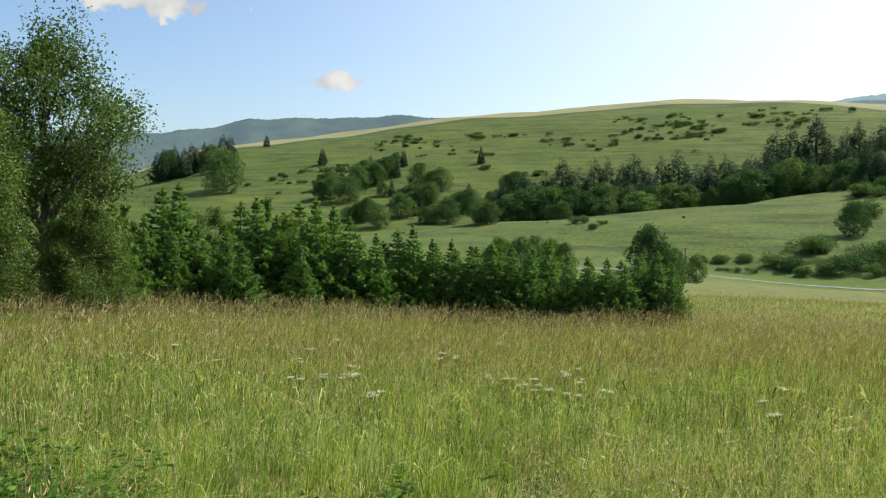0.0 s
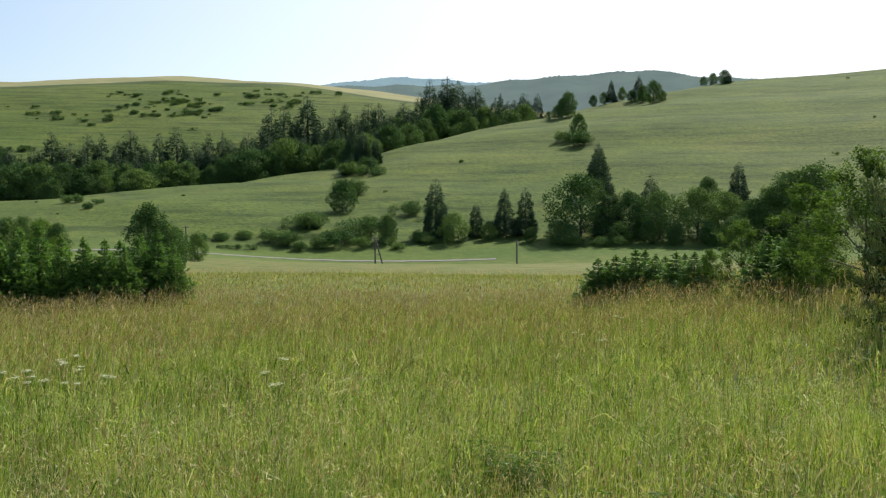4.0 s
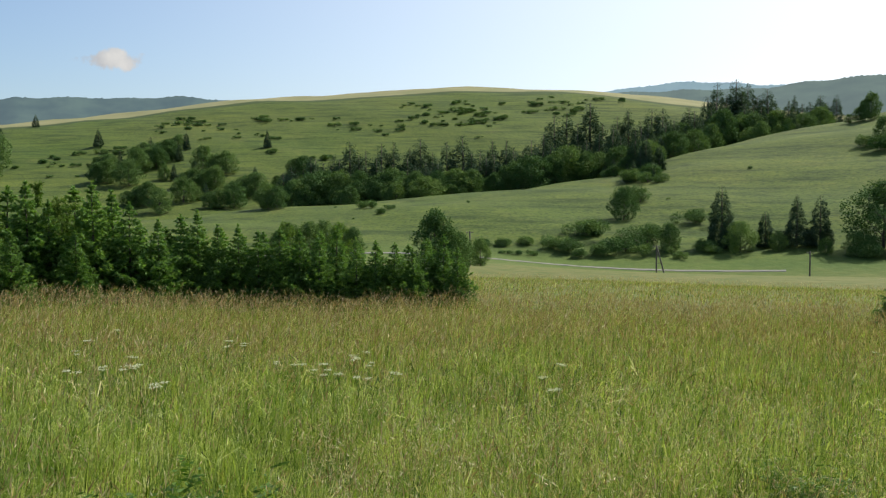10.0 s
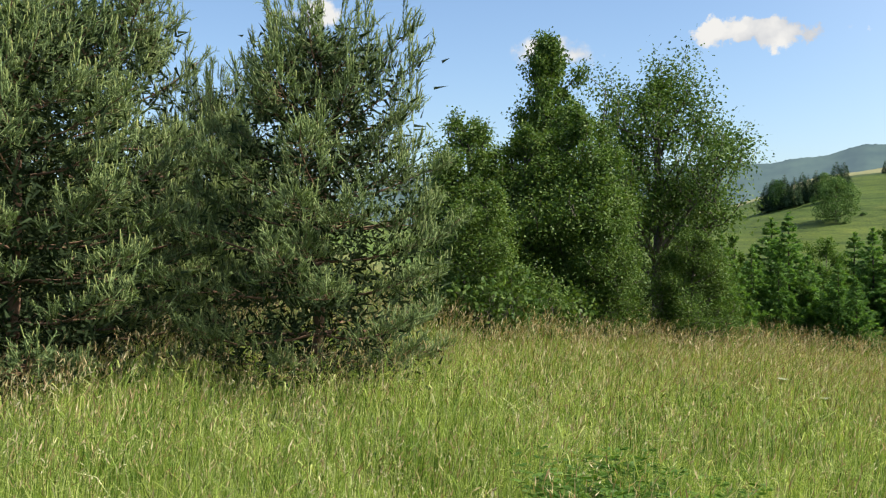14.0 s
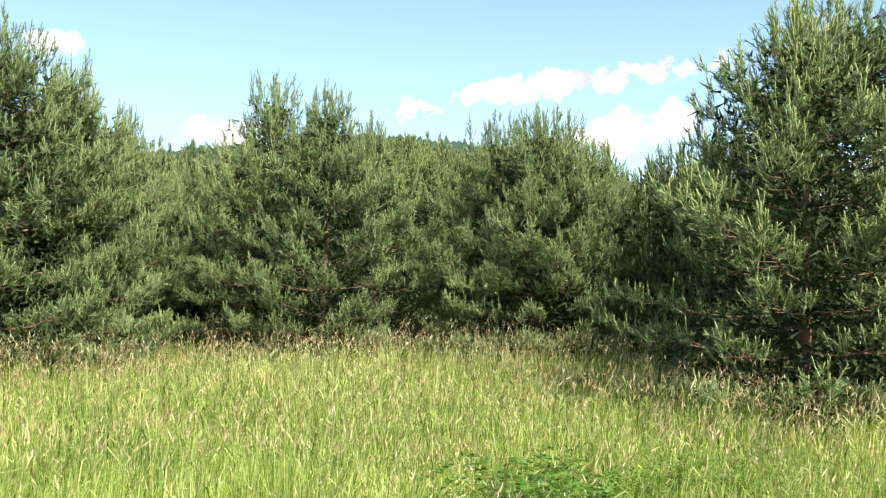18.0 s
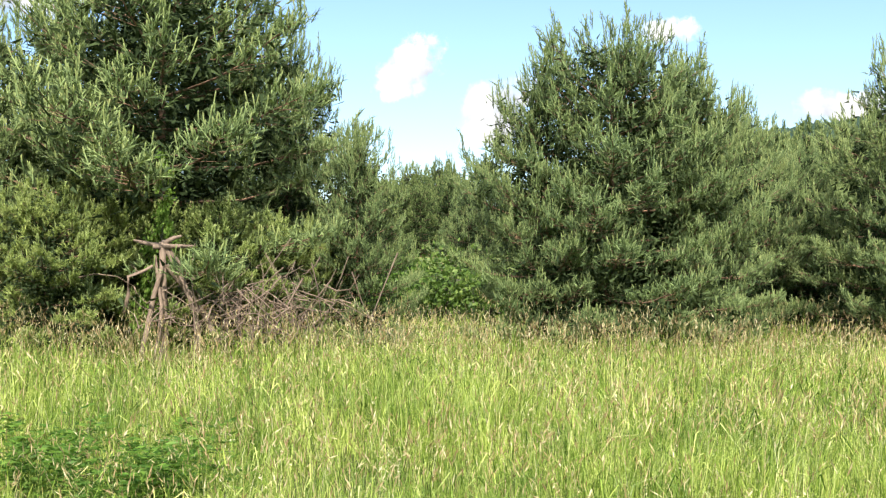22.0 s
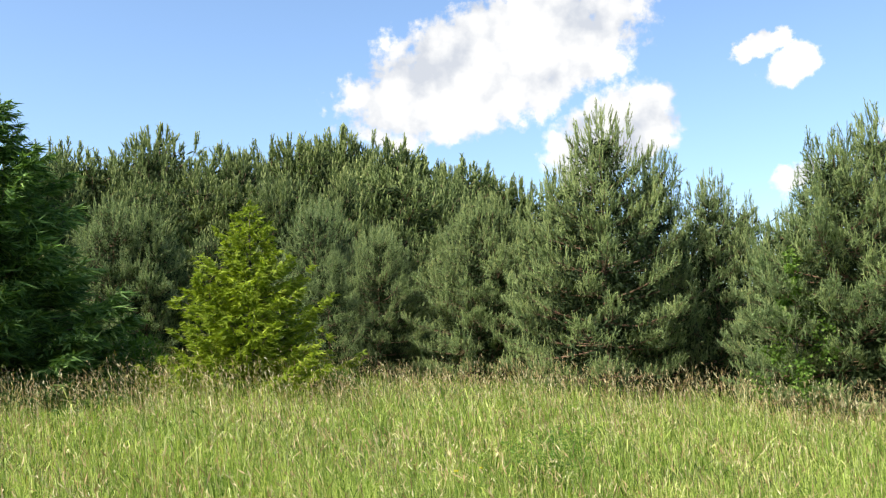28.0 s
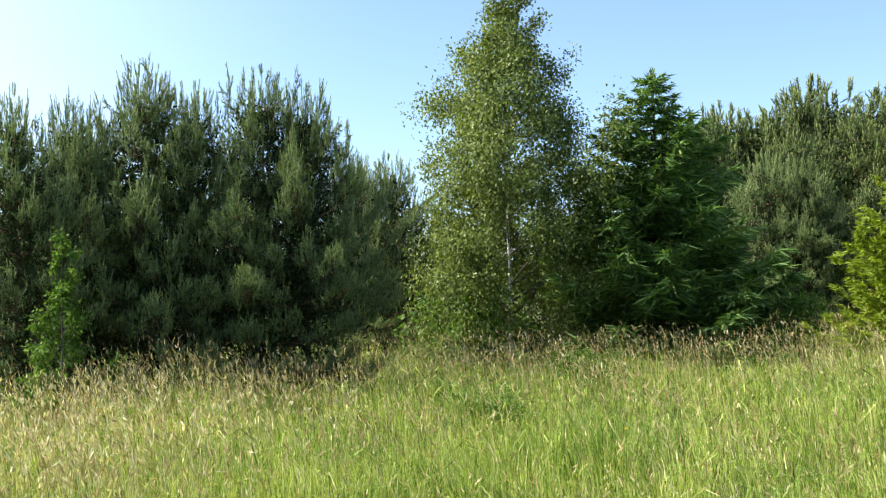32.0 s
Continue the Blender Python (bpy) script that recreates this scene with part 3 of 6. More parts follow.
def pine_meshes(seed, wide=0.42, full=1.0, fuzz=12, stout=1.0, sides=3, bare=0.09, old=0.0):
    """A young Scots pine about 5 m high: trunk, whorled boughs, bunches of blunt needle shoots, pale new tips."""
    rng = np.random.default_rng(seed)
    H = 5.0
    wood, trunk = Tubes(), Tubes()
    bend = rng.normal(size=2) * 0.10
    zs = np.linspace(0, H * 0.96, 9)
    axis = np.stack([bend[0] * np.sin(zs / H * 3), bend[1] * np.sin(zs / H * 2.4), zs], axis=-1)
    trunk.line(axis, 0.085, 0.012, 8)
    at = lambda z: np.array([np.interp(z, zs, axis[:, k]) for k in range(3)])
    base, way_, fill_b, fill_w = [], [], [], []
    up = np.array([0, 0, 1.0])
    z = H * bare
    for k in range(26):
        # dead twigs on the lowest part of the trunk
        a, L = rng.uniform(0, 6.28), wide * H * rng.uniform(0.3, 0.75)
        out = np.array([math.cos(a), math.sin(a), 0.0])
        foot = at(H * rng.uniform(0.03, max(0.06, bare)))
        knee = foot + out * L * 0.5 + up * L * rng.uniform(-0.02, 0.16) + rng.normal(size=3) * 0.05
        wood.line([foot, knee, knee + out * L * 0.5 + up * L * rng.uniform(-0.25, 0.2) + rng.normal(size=3) * 0.08], 0.011, 0.003, 4)
    while z < H * 0.93:
        u = z / H
        n = int(rng.integers(6, 9))
        turn = rng.uniform(0, 6.28)
        reach = wide * H * float(np.interp(u, [0, 0.1, 0.25, 0.5, 0.75, 0.9, 1.0], [0.72, 0.95, 1.0, 0.82, 0.48, 0.20, 0.05]))
        reach += old * wide * H * float(np.interp(u, [0, 0.25, 0.5, 0.75, 0.9, 1.0], [-0.1, 0.0, 0.24, 0.30, 0.20, 0.05]))
        for k in range(n):
            a = turn + k * 6.283 / n + rng.normal() * 0.25
            L = reach * rng.uniform(0.70, 1.12)
            rise = float(np.interp(u, [0, 0.25, 0.6, 1.0], [-0.02, 0.10, 0.28, 0.9])) + rng.normal() * 0.10
            out = np.array([math.cos(a), math.sin(a), 0.0])
            cross = np.array([-out[1], out[0], 0.0])
            s = np.linspace(0, 1, 6)
            pts = at(z) + out * (L * s)[:, None] + up * (L * (rise * s + 0.10 * s ** 2.2 - 0.06 * np.sin(s * 3.14)))[:, None]
            pts += rng.normal(size=pts.shape) * 0.02 * L * s[:, None]
            wood.line(pts, 0.008 + 0.014 * L / 2, 0.004, 4)
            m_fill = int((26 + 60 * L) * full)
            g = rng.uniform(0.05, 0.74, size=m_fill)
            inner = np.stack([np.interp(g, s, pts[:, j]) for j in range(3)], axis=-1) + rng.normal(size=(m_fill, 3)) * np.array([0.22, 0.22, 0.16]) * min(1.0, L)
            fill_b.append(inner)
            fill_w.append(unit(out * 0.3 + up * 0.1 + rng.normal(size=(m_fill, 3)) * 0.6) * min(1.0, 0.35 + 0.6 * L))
            count = max(2, int(L * 4.6 * full + 1))
            side_ = 1.0 if rng.random() < 0.5 else -1.0
            for f in np.linspace(0.46 if L > 0.8 else 0.2, 1.0, count):
                p = np.array([np.interp(f, s, pts[:, j]) for j in range(3)])
                for rep in range(2 if f < 0.99 else 1):
                    side_ = -side_
                    tl = min((0.06 + 0.42 * L * (1.0 - f)) * rng.uniform(0.6, 1.2), 0.65)
                    d = unit(out * 0.75 + cross * side_ * (rng.uniform(0.5, 1.2) if f < 0.99 else 0.1) + up * rng.uniform(-0.05, 0.45))
                    e = p + d * tl
                    if tl > 0.16:
                        wood.line([p, e], 0.005, 0.003, 3)
                    lead = unit(d * 0.55 + up * rng.uniform(0.65, 1.25))
                    for q in range(int(rng.integers(4, 6))):
                        w = unit(lead + rng.normal(size=3) * 0.36)
                        base.append(e - d * 0.06 * q * rng.random() - w * 0.05 + rng.normal(size=3) * 0.035)
                        way_.append(w)
            if u > 0.35:
                f = rng.uniform(0.65, 1.0)
                foot = np.array([np.interp(f, s, pts[:, j]) for j in range(3)])
                for q in range(int(5 + 5 * u)):
                    base.append(foot + up * (0.05 * q) + rng.normal(size=3) * 0.02)
                    way_.append(unit(up + out * 0.25 + rng.normal(size=3) * 0.18))
        z += rng.uniform(0.42, 0.56) * (1.05 - 0.45 * u)
    for k in range(44):
        zz = rng.uniform(0.80, 1.06)
        base.append(at(H * min(zz, 0.96)) + up * H * max(0.0, zz - 0.96) + rng.normal(size=3) * np.array([0.13, 0.13, 0.02]) * (1.09 - zz) * 3)
        way_.append(unit(up + rng.normal(size=3) * 0.22))
    base, way_ = np.array(base), np.array(way_)
    n = len(base)
    length = rng.uniform(0.13, 0.25, size=n)
    radius = rng.uniform(0.0065, 0.0100, size=n) * stout
    v, f = fingers(base, way_, length, radius, sides)
    along = rng.uniform(0.05, 0.95, size=(n, fuzz, 1))
    org = base[:, None, :] + way_[:, None, :] * along * length[:, None, None]
    rad = unit(np.cross(np.broadcast_to(way_[:, None, :], (n, fuzz, 3)), rng.normal(size=(n, fuzz, 3))))
    d = unit(way_[:, None, :] * 0.85 + rad * 0.70)
    fv, ff = spikes(org.reshape(-1, 3), d.reshape(-1, 3), rng.uniform(0.055, 0.095, size=n * fuzz) * stout ** 0.5, 0.0105 * stout, rng)
    v, f = np.concatenate([v, fv]), [f[0], np.concatenate([f[1], ff + len(v)])]
    young = way_[:, 2] > np.quantile(way_[:, 2], 0.6)
    tb, tw = (base + way_ * length[:, None] * 0.8)[young], unit(way_ + up * 0.5)[young]
    pv, pf = fingers(tb, tw, rng.uniform(0.07, 0.15, size=len(tb)), np.full(len(tb), 0.0085 * stout), 3)
    # dark fill between the boughs paints the crown's inner shade
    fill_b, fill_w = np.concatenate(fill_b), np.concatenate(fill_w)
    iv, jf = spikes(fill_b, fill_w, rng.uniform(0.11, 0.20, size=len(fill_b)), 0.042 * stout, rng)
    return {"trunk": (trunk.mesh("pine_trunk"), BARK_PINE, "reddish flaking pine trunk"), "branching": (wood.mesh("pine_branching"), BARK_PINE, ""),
            "crown": (mesh_of("pine_crown", v, f, True), PINE_NEEDLES, "grey-green needle shoots"), "inner_crown": (mesh_of("pine_inner", iv, jf), PINE_INNER_SHADE, "older inner needles, darkened as crown shade"),
            "shoot_growth": (mesh_of("pine_tips", pv, pf, True), PINE_SHOOTS, "pale new tips")}, float(v[:, 2].max())


def spruce_meshes(seed, layers=26, per=8, fine=1.0, wide=0.26, mat=None, bark=None, droop=0.25, rise=0.0, needle=0.10, width=0.022, reps_=4, taper=0.95):
    """A spruce or larch, 5 m high: tiers of boughs with flat sprays of needles."""
    rng = np.random.default_rng(seed)
    H = 5.0
    trunk, wood = Tubes(), Tubes()
    zs = np.linspace(0, H * 0.985, 7)
    trunk.line(np.stack([rng.normal(size=7) * 0.012, rng.normal(size=7) * 0.012, zs], axis=-1), 0.07, 0.006, 7)
    base, way_, size = [], [], []
    for i in range(layers):
        u = (i + rng.uniform(-0.2, 0.2)) / layers
        z = H * (0.03 + 0.95 * max(u, 0))
        reach = wide * H * (1.0 - u) ** taper * rng.uniform(0.85, 1.12) + 0.03
        n = max(4, int(per * (1.0 - 0.45 * u)))
        turn = rng.uniform(0, 6.28)
        for k in range(n):
            a = turn + k * 6.283 / n + rng.normal() * 0.2
            L = reach * rng.uniform(0.65, 1.15)
            out = np.array([math.cos(a), math.sin(a), 0.0])
            cross = np.array([-out[1], out[0], 0.0])
            s = np.linspace(0, 1, 5)
            drop = (rise + 0.5 * u) * s - droop * np.sin(s * 2.2) + 0.20 * s ** 3
            pts = np.array([0, 0, z]) + out * (L * s)[:, None] + np.array([0, 0, 1.0]) * (L * drop)[:, None]
            wood.line(pts, 0.006 + 0.008 * L, 0.002, 3)
            m = max(5, int(L * 26 * fine))
            f = rng.uniform(0.12, 1.0, size=m)
            p = np.stack([np.interp(f, s, pts[:, j]) for j in range(3)], axis=-1)
            sgn = rng.choice([-1.0, 1.0], size=m)[:, None]
            off = rng.uniform(0.0, 0.30, size=m)[:, None] * L * (1.1 - f[:, None])
            p = p + (cross * sgn + out * 0.6) * off
            w = unit(out * 0.9 + cross * sgn * rng.uniform(0.2, 1.0, size=(m, 1)) + np.stack([np.zeros(m), np.zeros(m), rng.uniform(-0.55, 0.25, size=m)], axis=-1))
            base.append(p)
            way_.append(w)
            size.append(np.full(m, needle * (0.5 + 0.8 * min(L, 1.0))))
    for k in range(10):
        base.append(np.array([[0, 0, H * rng.uniform(0.90, 0.985)]]))
        way_.append(unit(np.array([[rng.normal() * 0.4, rng.normal() * 0.4, 1.0]])))
        size.append(np.array([needle * 0.8]))
    base, way_, size = np.concatenate(base), np.concatenate(way_), np.concatenate(size)
    reps = reps_
    b = np.repeat(base, reps, axis=0) + rng.normal(size=(len(base) * reps, 3)) * 0.022
    w = unit(np.repeat(way_, reps, axis=0) + rng.normal(size=(len(base) * reps, 3)) * 0.45)
    v, f = spikes(b, w, np.repeat(size, reps) * rng.uniform(0.7, 1.3, size=len(b)), width, rng)
    return {"trunk": (trunk.mesh("conifer_trunk"), bark or BARK_DARK, ""), "branching": (wood.mesh("conifer_branching"), bark or BARK_DARK, ""),
            "crown": (mesh_of("conifer_needles", v, f), mat or SPRUCE_NEEDLES, "")}, float(v[:, 2].max())


def leafy_meshes(seed, lobes, count, leaf, H, mat, bark, trunk_r=0.10, droop=0.0, clump=0.22, twigs=2, lean=0.0, per=9):
    """A broadleaved tree: trunk, limbs to every lobe of the crown, leaves in clumps with gaps between."""
    rng = np.random.default_rng(seed)
    trunk, wood = Tubes(), Tubes()
    top = max(c[2] for c in lobes)
    zs = np.linspace(0, top, 8)
    axis = np.stack([np.sin(zs / H * 3.1) * lean + rng.normal(size=8) * trunk_r * 0.3, np.cos(zs / H * 2.0) * lean * 0.5 - lean * 0.5 + rng.normal(size=8) * trunk_r * 0.3, zs], axis=-1)
    trunk.line(axis, trunk_r, trunk_r * 0.18, 8)
    at = lambda z: np.array([np.interp(z, zs, axis[:, k]) for k in range(3)])
    base, way_, face = [], [], []
    vol = np.array([c[3] * c[4] * c[5] for c in lobes]) ** 0.72
    share = vol / vol.sum()
    for c, part_share in zip(lobes, share):
        centre, rad = np.array(c[:3]), np.array(c[3:6])
        foot = at(max(0.12 * H, centre[2] - 0.9 * np.hypot(centre[0], centre[1]) - 0.5 * rad[2]))
        limb_end = centre + rng.normal(size=3) * rad * 0.15
        mid = (foot + limb_end) / 2 + np.array([0, 0, -0.06]) * np.linalg.norm(limb_end - foot) + rng.normal(size=3) * 0.05 * rad
        wood.line([foot, (foot * 0.6 + mid * 0.4) + rng.normal(size=3) * 0.02, mid, (mid + limb_end) / 2, limb_end], trunk_r * 0.42, trunk_r * 0.10, 4)
        n_cl = max(4, int(count * part_share / per))
        d = unit(rng.normal(size=(n_cl, 3)))
        r = rng.uniform(0.35, 1.0, size=(n_cl, 1)) ** 0.5 * rng.uniform(0.85, 1.12, size=(n_cl, 1))
        heart = centre + d * rad * r
        for h in heart[:: max(1, int(n_cl / (twigs * 6)))]:
            wood.line([limb_end, (limb_end + h) / 2 + rng.normal(size=3) * 0.05, h], trunk_r * 0.10, trunk_r * 0.03, 3)
        scatter = rng.normal(size=(n_cl, per, 3)) * clump * np.cbrt(np.prod(rad)) * 0.55
        scatter[..., 2] -= np.abs(scatter[..., 2]) * droop
        p = heart[:, None, :] + scatter
        w = unit(d[:, None, :] * 0.6 + rng.normal(size=(n_cl, per, 3)) * 0.8 + np.array([0, 0, -0.2 - droop]))
        base.append(p.reshape(-1, 3))
        way_.append(w.reshape(-1, 3))
        face.append(np.repeat(d, per, axis=0) * 1.6)
    base, way_ = np.concatenate(base), np.concatenate(way_)
    v, f = leaves(base, way_, rng.uniform(0.7, 1.3, size=len(base)) * leaf, rng.uniform(0.6, 1.0, size=len(base)) * leaf * 0.75, rng, np.concatenate(face))
    return {"trunk": (trunk.mesh("tree_trunk"), bark, ""), "branching": (wood.mesh("tree_branching"), BARK_DARK, ""), "crown": (mesh_of("tree_crown", v, f), mat, "")}, float(np.quantile(v[:, 2], 0.9985))


def branching_tree(seed, H, R, shape, mat, bark, limbs=16, low=0.2, kids=(4, 4), leaf=0.1, per=40, blob=0.5, trunk_r=0.12, rise=0.5, droop=0.0, lean=0.0, spread=0.7, twig=True):
    """A broadleaved tree grown limb by limb: trunk, limbs, forking twigs, a bunch of leaves on every twig."""
    rng = np.random.default_rng(seed)
    trunk, wood = Tubes(), Tubes()
    up = np.array([0, 0, 1.0])
    zs = np.linspace(0, H * 0.93, 9)
    axis = np.stack([np.sin(zs / H * 3.1) * lean + rng.normal(size=9) * trunk_r * 0.25, rng.normal(size=9) * trunk_r * 0.25, zs], axis=-1)
    trunk.line(axis, trunk_r, trunk_r * 0.10, 9)
    at = lambda z: np.array([np.interp(z, zs, axis[:, k]) for k in range(3)])
    s = np.array([0, 0.35, 0.7, 1.0])
    ends = []

    def grow(p, d, L, r, level):
        bend = rng.normal(size=3) * 0.16 + up * (0.14 - droop * (0.2 + 0.5 * level))
        pts = p + d * (L * s)[:, None] + bend * (L * s ** 2)[:, None]
        if twig or level < len(kids):
            wood.line(pts, r, r * 0.5, 5 if level == 0 else 3)
        if level == len(kids):
            ends.append(pts)
            return
        on = unit(pts[3] - pts[2])
        for k in range(kids[level]):
            f = 1.0 if k == 0 else rng.uniform(0.3, 0.95)
            q = np.array([np.interp(f, s, pts[:, j]) for j in range(3)])
            grow(q, unit(on + rng.normal(size=3) * spread + up * (0.2 - droop * 0.5)), L * rng.uniform(0.42, 0.68), r * 0.5, level + 1)

    for i in range(limbs):
        u = low + (0.97 - low) * (i + 0.5) / limbs
        reach = R * float(shape(u)) * rng.uniform(0.75, 1.12)
        climb = rise * (0.5 + 1.6 * u) + rng.normal() * 0.1
        a = i * 2.4 + rng.normal() * 0.35
        grow(at(max(low * H * 0.55, u * H - reach * 0.5 * climb)), unit(np.array([math.cos(a), math.sin(a), climb])), reach / 1.55, trunk_r * (0.25 + 0.35 * (1 - u)), 0)
    grow(at(H * 0.86), unit(up + rng.normal(size=3) * 0.1), H * 0.07, trunk_r * 0.15, 0)
    ends = np.array(ends)
    n = len(ends)
    f = rng.uniform(0.1, 1.05, size=(n, per, 1))
    span = np.linalg.norm(ends[:, 3] - ends[:, 0], axis=1)[:, None, None]
    off = rng.normal(size=(n, per, 3)) * blob * np.minimum(span, 0.7) * 0.5
    off[..., 2] -= np.abs(off[..., 2]) * droop * 1.5
    p = ends[:, None, 0] * (1 - f) + ends[:, None, 3] * f + off
    w = unit(unit(off) * 0.7 + rng.normal(size=(n, per, 3)) * 0.6 + np.array([0, 0, -0.25 - droop]))
    face = np.broadcast_to(unit(ends[:, 3] - np.array([0, 0, H * 0.4]))[:, None], p.shape) * 1.1 + unit(off) * 0.6
    full = rng.random((n, per)) < np.clip((span[..., 0] / np.quantile(span, 0.6)) ** 1.5, 0.03, 1.0)
    p, w, face = p[full], w[full], face[full]
    m = len(p)
    v, fc = leaves(p, w, rng.uniform(0.7, 1.3, size=m) * leaf, rng.uniform(0.6, 1.0, size=m) * leaf * 0.75, rng, face)
    return {"trunk": (trunk.mesh("tree_trunk"), bark, ""), "branching": (wood.mesh("tree_branching"), BARK_DARK, ""), "crown": (mesh_of("tree_crown", v, fc), mat, "")}, float(np.quantile(v[:, 2], 0.9985))


def far_conifer(seed, wide, taper, mat):
    """A spruce for the far slopes, 5 m high: a close tapering crown of drooping sprays with an uneven outline."""
    rng = np.random.default_rng(seed)
    H, n, per = 5.0, 900, 11
    trunk = Tubes()
    trunk.line([(0, 0, 0), (0.02, 0.01, H * 0.5), (0, 0, H * 0.97)], 0.10, 0.012, 6)
    u = 1.0 - np.sqrt(rng.uniform(0.0004, 1.0, size=n))
    a = rng.uniform(0, 6.283, size=n)
    ph = rng.uniform(0, 6.283, size=4)
    lobe = 1.0 + 0.16 * np.sin(3 * a + 9 * u + ph[0]) + 0.13 * np.sin(5 * a - 17 * u + ph[1]) + 0.12 * np.sin(31 * u + ph[2])
    r = wide * H * (1.0 - u) ** taper * np.interp(u, [0, 0.12], [0.75, 1.0]) * lobe * rng.uniform(0.5, 1.0, size=n) ** 0.4
    out = np.stack([np.cos(a), np.sin(a), np.zeros(n)], axis=-1)
    heart = out * r[:, None] + np.array([0, 0, 1.0]) * (H * (0.03 + 0.95 * u))[:, None]
    p = heart[:, None] + rng.normal(size=(n, per, 3)) * np.array([0.075, 0.075, 0.065])
    w = unit(out[:, None] + rng.normal(size=(n, per, 3)) * 0.45 + np.array([0, 0, -0.35]) + np.array([0, 0, 1.0]) * (u[:, None, None] > 0.93) * 1.5)
    face = np.broadcast_to((out + np.array([0, 0, 0.6]))[:, None], p.shape) * 1.1
    size = rng.uniform(0.10, 0.19, size=n * per) * np.repeat(np.interp(u, [0, 0.8, 1], [1.0, 0.75, 0.4]), per)
    v, f = leaves(p.reshape(-1, 3), w.reshape(-1, 3), size, size * 0.42, rng, face.reshape(-1, 3))
    return {"trunk": (trunk.mesh("conifer_trunk"), BARK_DARK, ""), "crown": (mesh_of("conifer_needles", v, f), mat, "")}, float(v[:, 2].max())


def crown_lobes(seed, H, R, low, n, taper=1.0, size=0.5):
    rng = np.random.default_rng(seed)
    out = []
    for i in range(n):
        u = (i + 0.5) / n
        z = H * (low + (0.97 - low) * u)
        ring = R * (math.sin(math.pi * min(1, 0.18 + 0.82 * u)) ** 0.7 if taper < 0.5 else (1 - u) ** 0.55)
        a = i * 2.4 + rng.normal() * 0.4
        s = R * size * rng.uniform(0.75, 1.2) * (1.0 if taper < 0.5 else max(0.34, 1 - 0.62 * u))
        q = max(0.0, ring - s * 0.6)
        out.append((math.cos(a) * q, math.sin(a) * q, min(z, H - s * 0.8), s, s, s * rng.uniform(0.8, 1.15)))
    return out


def bush_meshes(seed, mat, count, leaf):
    rng = np.random.default_rng(seed)
    lobes = [(rng.normal() * 0.7, rng.normal() * 0.7, rng.uniform(0.5, 1.15), rng.uniform(0.55, 0.9), rng.uniform(0.55, 0.9), rng.uniform(0.45, 0.8)) for _ in range(7)]
    return leafy_meshes(seed, lobes, count, leaf, 2.0, mat, BARK_DARK, 0.05, per=6)


for k in range(5):
    LIBRARY["pine", k] = pine_meshes(10 + k, wide=(0.42, 0.39, 0.46, 0.36, 0.41)[k])
LIBRARY["oldpine", 0] = pine_meshes(17, wide=0.40, old=0.8, full=1.15)
LIBRARY["oldpine", 1] = pine_meshes(18, wide=0.40, old=0.55, full=1.1)
for k in range(3):
    LIBRARY["backpine", k] = pine_meshes(20 + k, wide=0.42, full=0.62, fuzz=6, stout=1.5, sides=3)
    LIBRARY["backpine", k][0]["crown"] = (LIBRARY["backpine", k][0]["crown"][0], FOREST_NEEDLES, "dull green needle shoots")
ROUND = curve((0, 0.5), (0.25, 0.9), (0.5, 1.0), (0.75, 0.95), (0.92, 0.68), (1, 0.3))
BIRCH_SHAPE = curve((0, 0.80), (0.1, 0.9), (0.4, 1.0), (0.60, 0.96), (0.76, 0.64), (0.89, 0.40), (1, 0.22))
DOME = curve((0, 0.95), (0.2, 1.0), (0.5, 0.92), (0.75, 0.7), (0.92, 0.4), (1, 0.15))
TAPER = curve((0, 0.80), (0.12, 0.98), (0.3, 1.0), (0.5, 0.82), (0.75, 0.45), (0.92, 0.2), (1, 0.08))
COLUMN = curve((0, 0.6), (0.3, 0.8), (0.7, 1.0), (0.9, 0.8), (1, 0.3))
for k in range(3):
    LIBRARY["forestpine", k] = pine_meshes(40 + k, wide=0.27, full=0.75, fuzz=6, stout=1.6, bare=0.06, old=0.7)
    LIBRARY["forestpine", k][0]["crown"] = (LIBRARY["forestpine", k][0]["crown"][0], FOREST_NEEDLES, "dull green needle shoots")
    LIBRARY["youngspruce", k] = spruce_meshes(60 + k, 25, 9, 0.85, 0.30, needle=0.15, width=0.060, reps_=6)
    LIBRARY["leafy", k] = branching_tree(80 + k, 5.0, 1.35, TAPER if k == 0 else ROUND, YOUNG_LEAVES, BARK_DARK, 14, 0.12, (4, 3), 0.075, 80, 0.7, 0.05, 0.7)
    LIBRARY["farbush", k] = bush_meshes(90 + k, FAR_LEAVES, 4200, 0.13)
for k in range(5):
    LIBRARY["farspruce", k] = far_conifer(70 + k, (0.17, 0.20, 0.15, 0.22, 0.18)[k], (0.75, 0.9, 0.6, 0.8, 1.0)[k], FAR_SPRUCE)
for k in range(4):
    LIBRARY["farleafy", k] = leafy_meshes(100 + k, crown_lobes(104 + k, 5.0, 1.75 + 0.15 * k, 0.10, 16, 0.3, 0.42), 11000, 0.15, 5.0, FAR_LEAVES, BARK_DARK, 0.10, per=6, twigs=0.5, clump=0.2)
LIBRARY["bigtree", 0] = branching_tree(120, 8.0, 4.0, ROUND, TREE_LEAVES, BARK_DARK, 18, 0.30, (4, 4), 0.105, 150, 0.72, 0.20, 0.75, lean=0.15)
LIBRARY["bigtree", 1] = branching_tree(121, 8.0, 1.6, COLUMN, TREE_LEAVES, BARK_DARK, 26, 0.12, (4, 3), 0.105, 150, 0.85, 0.16, 0.8)
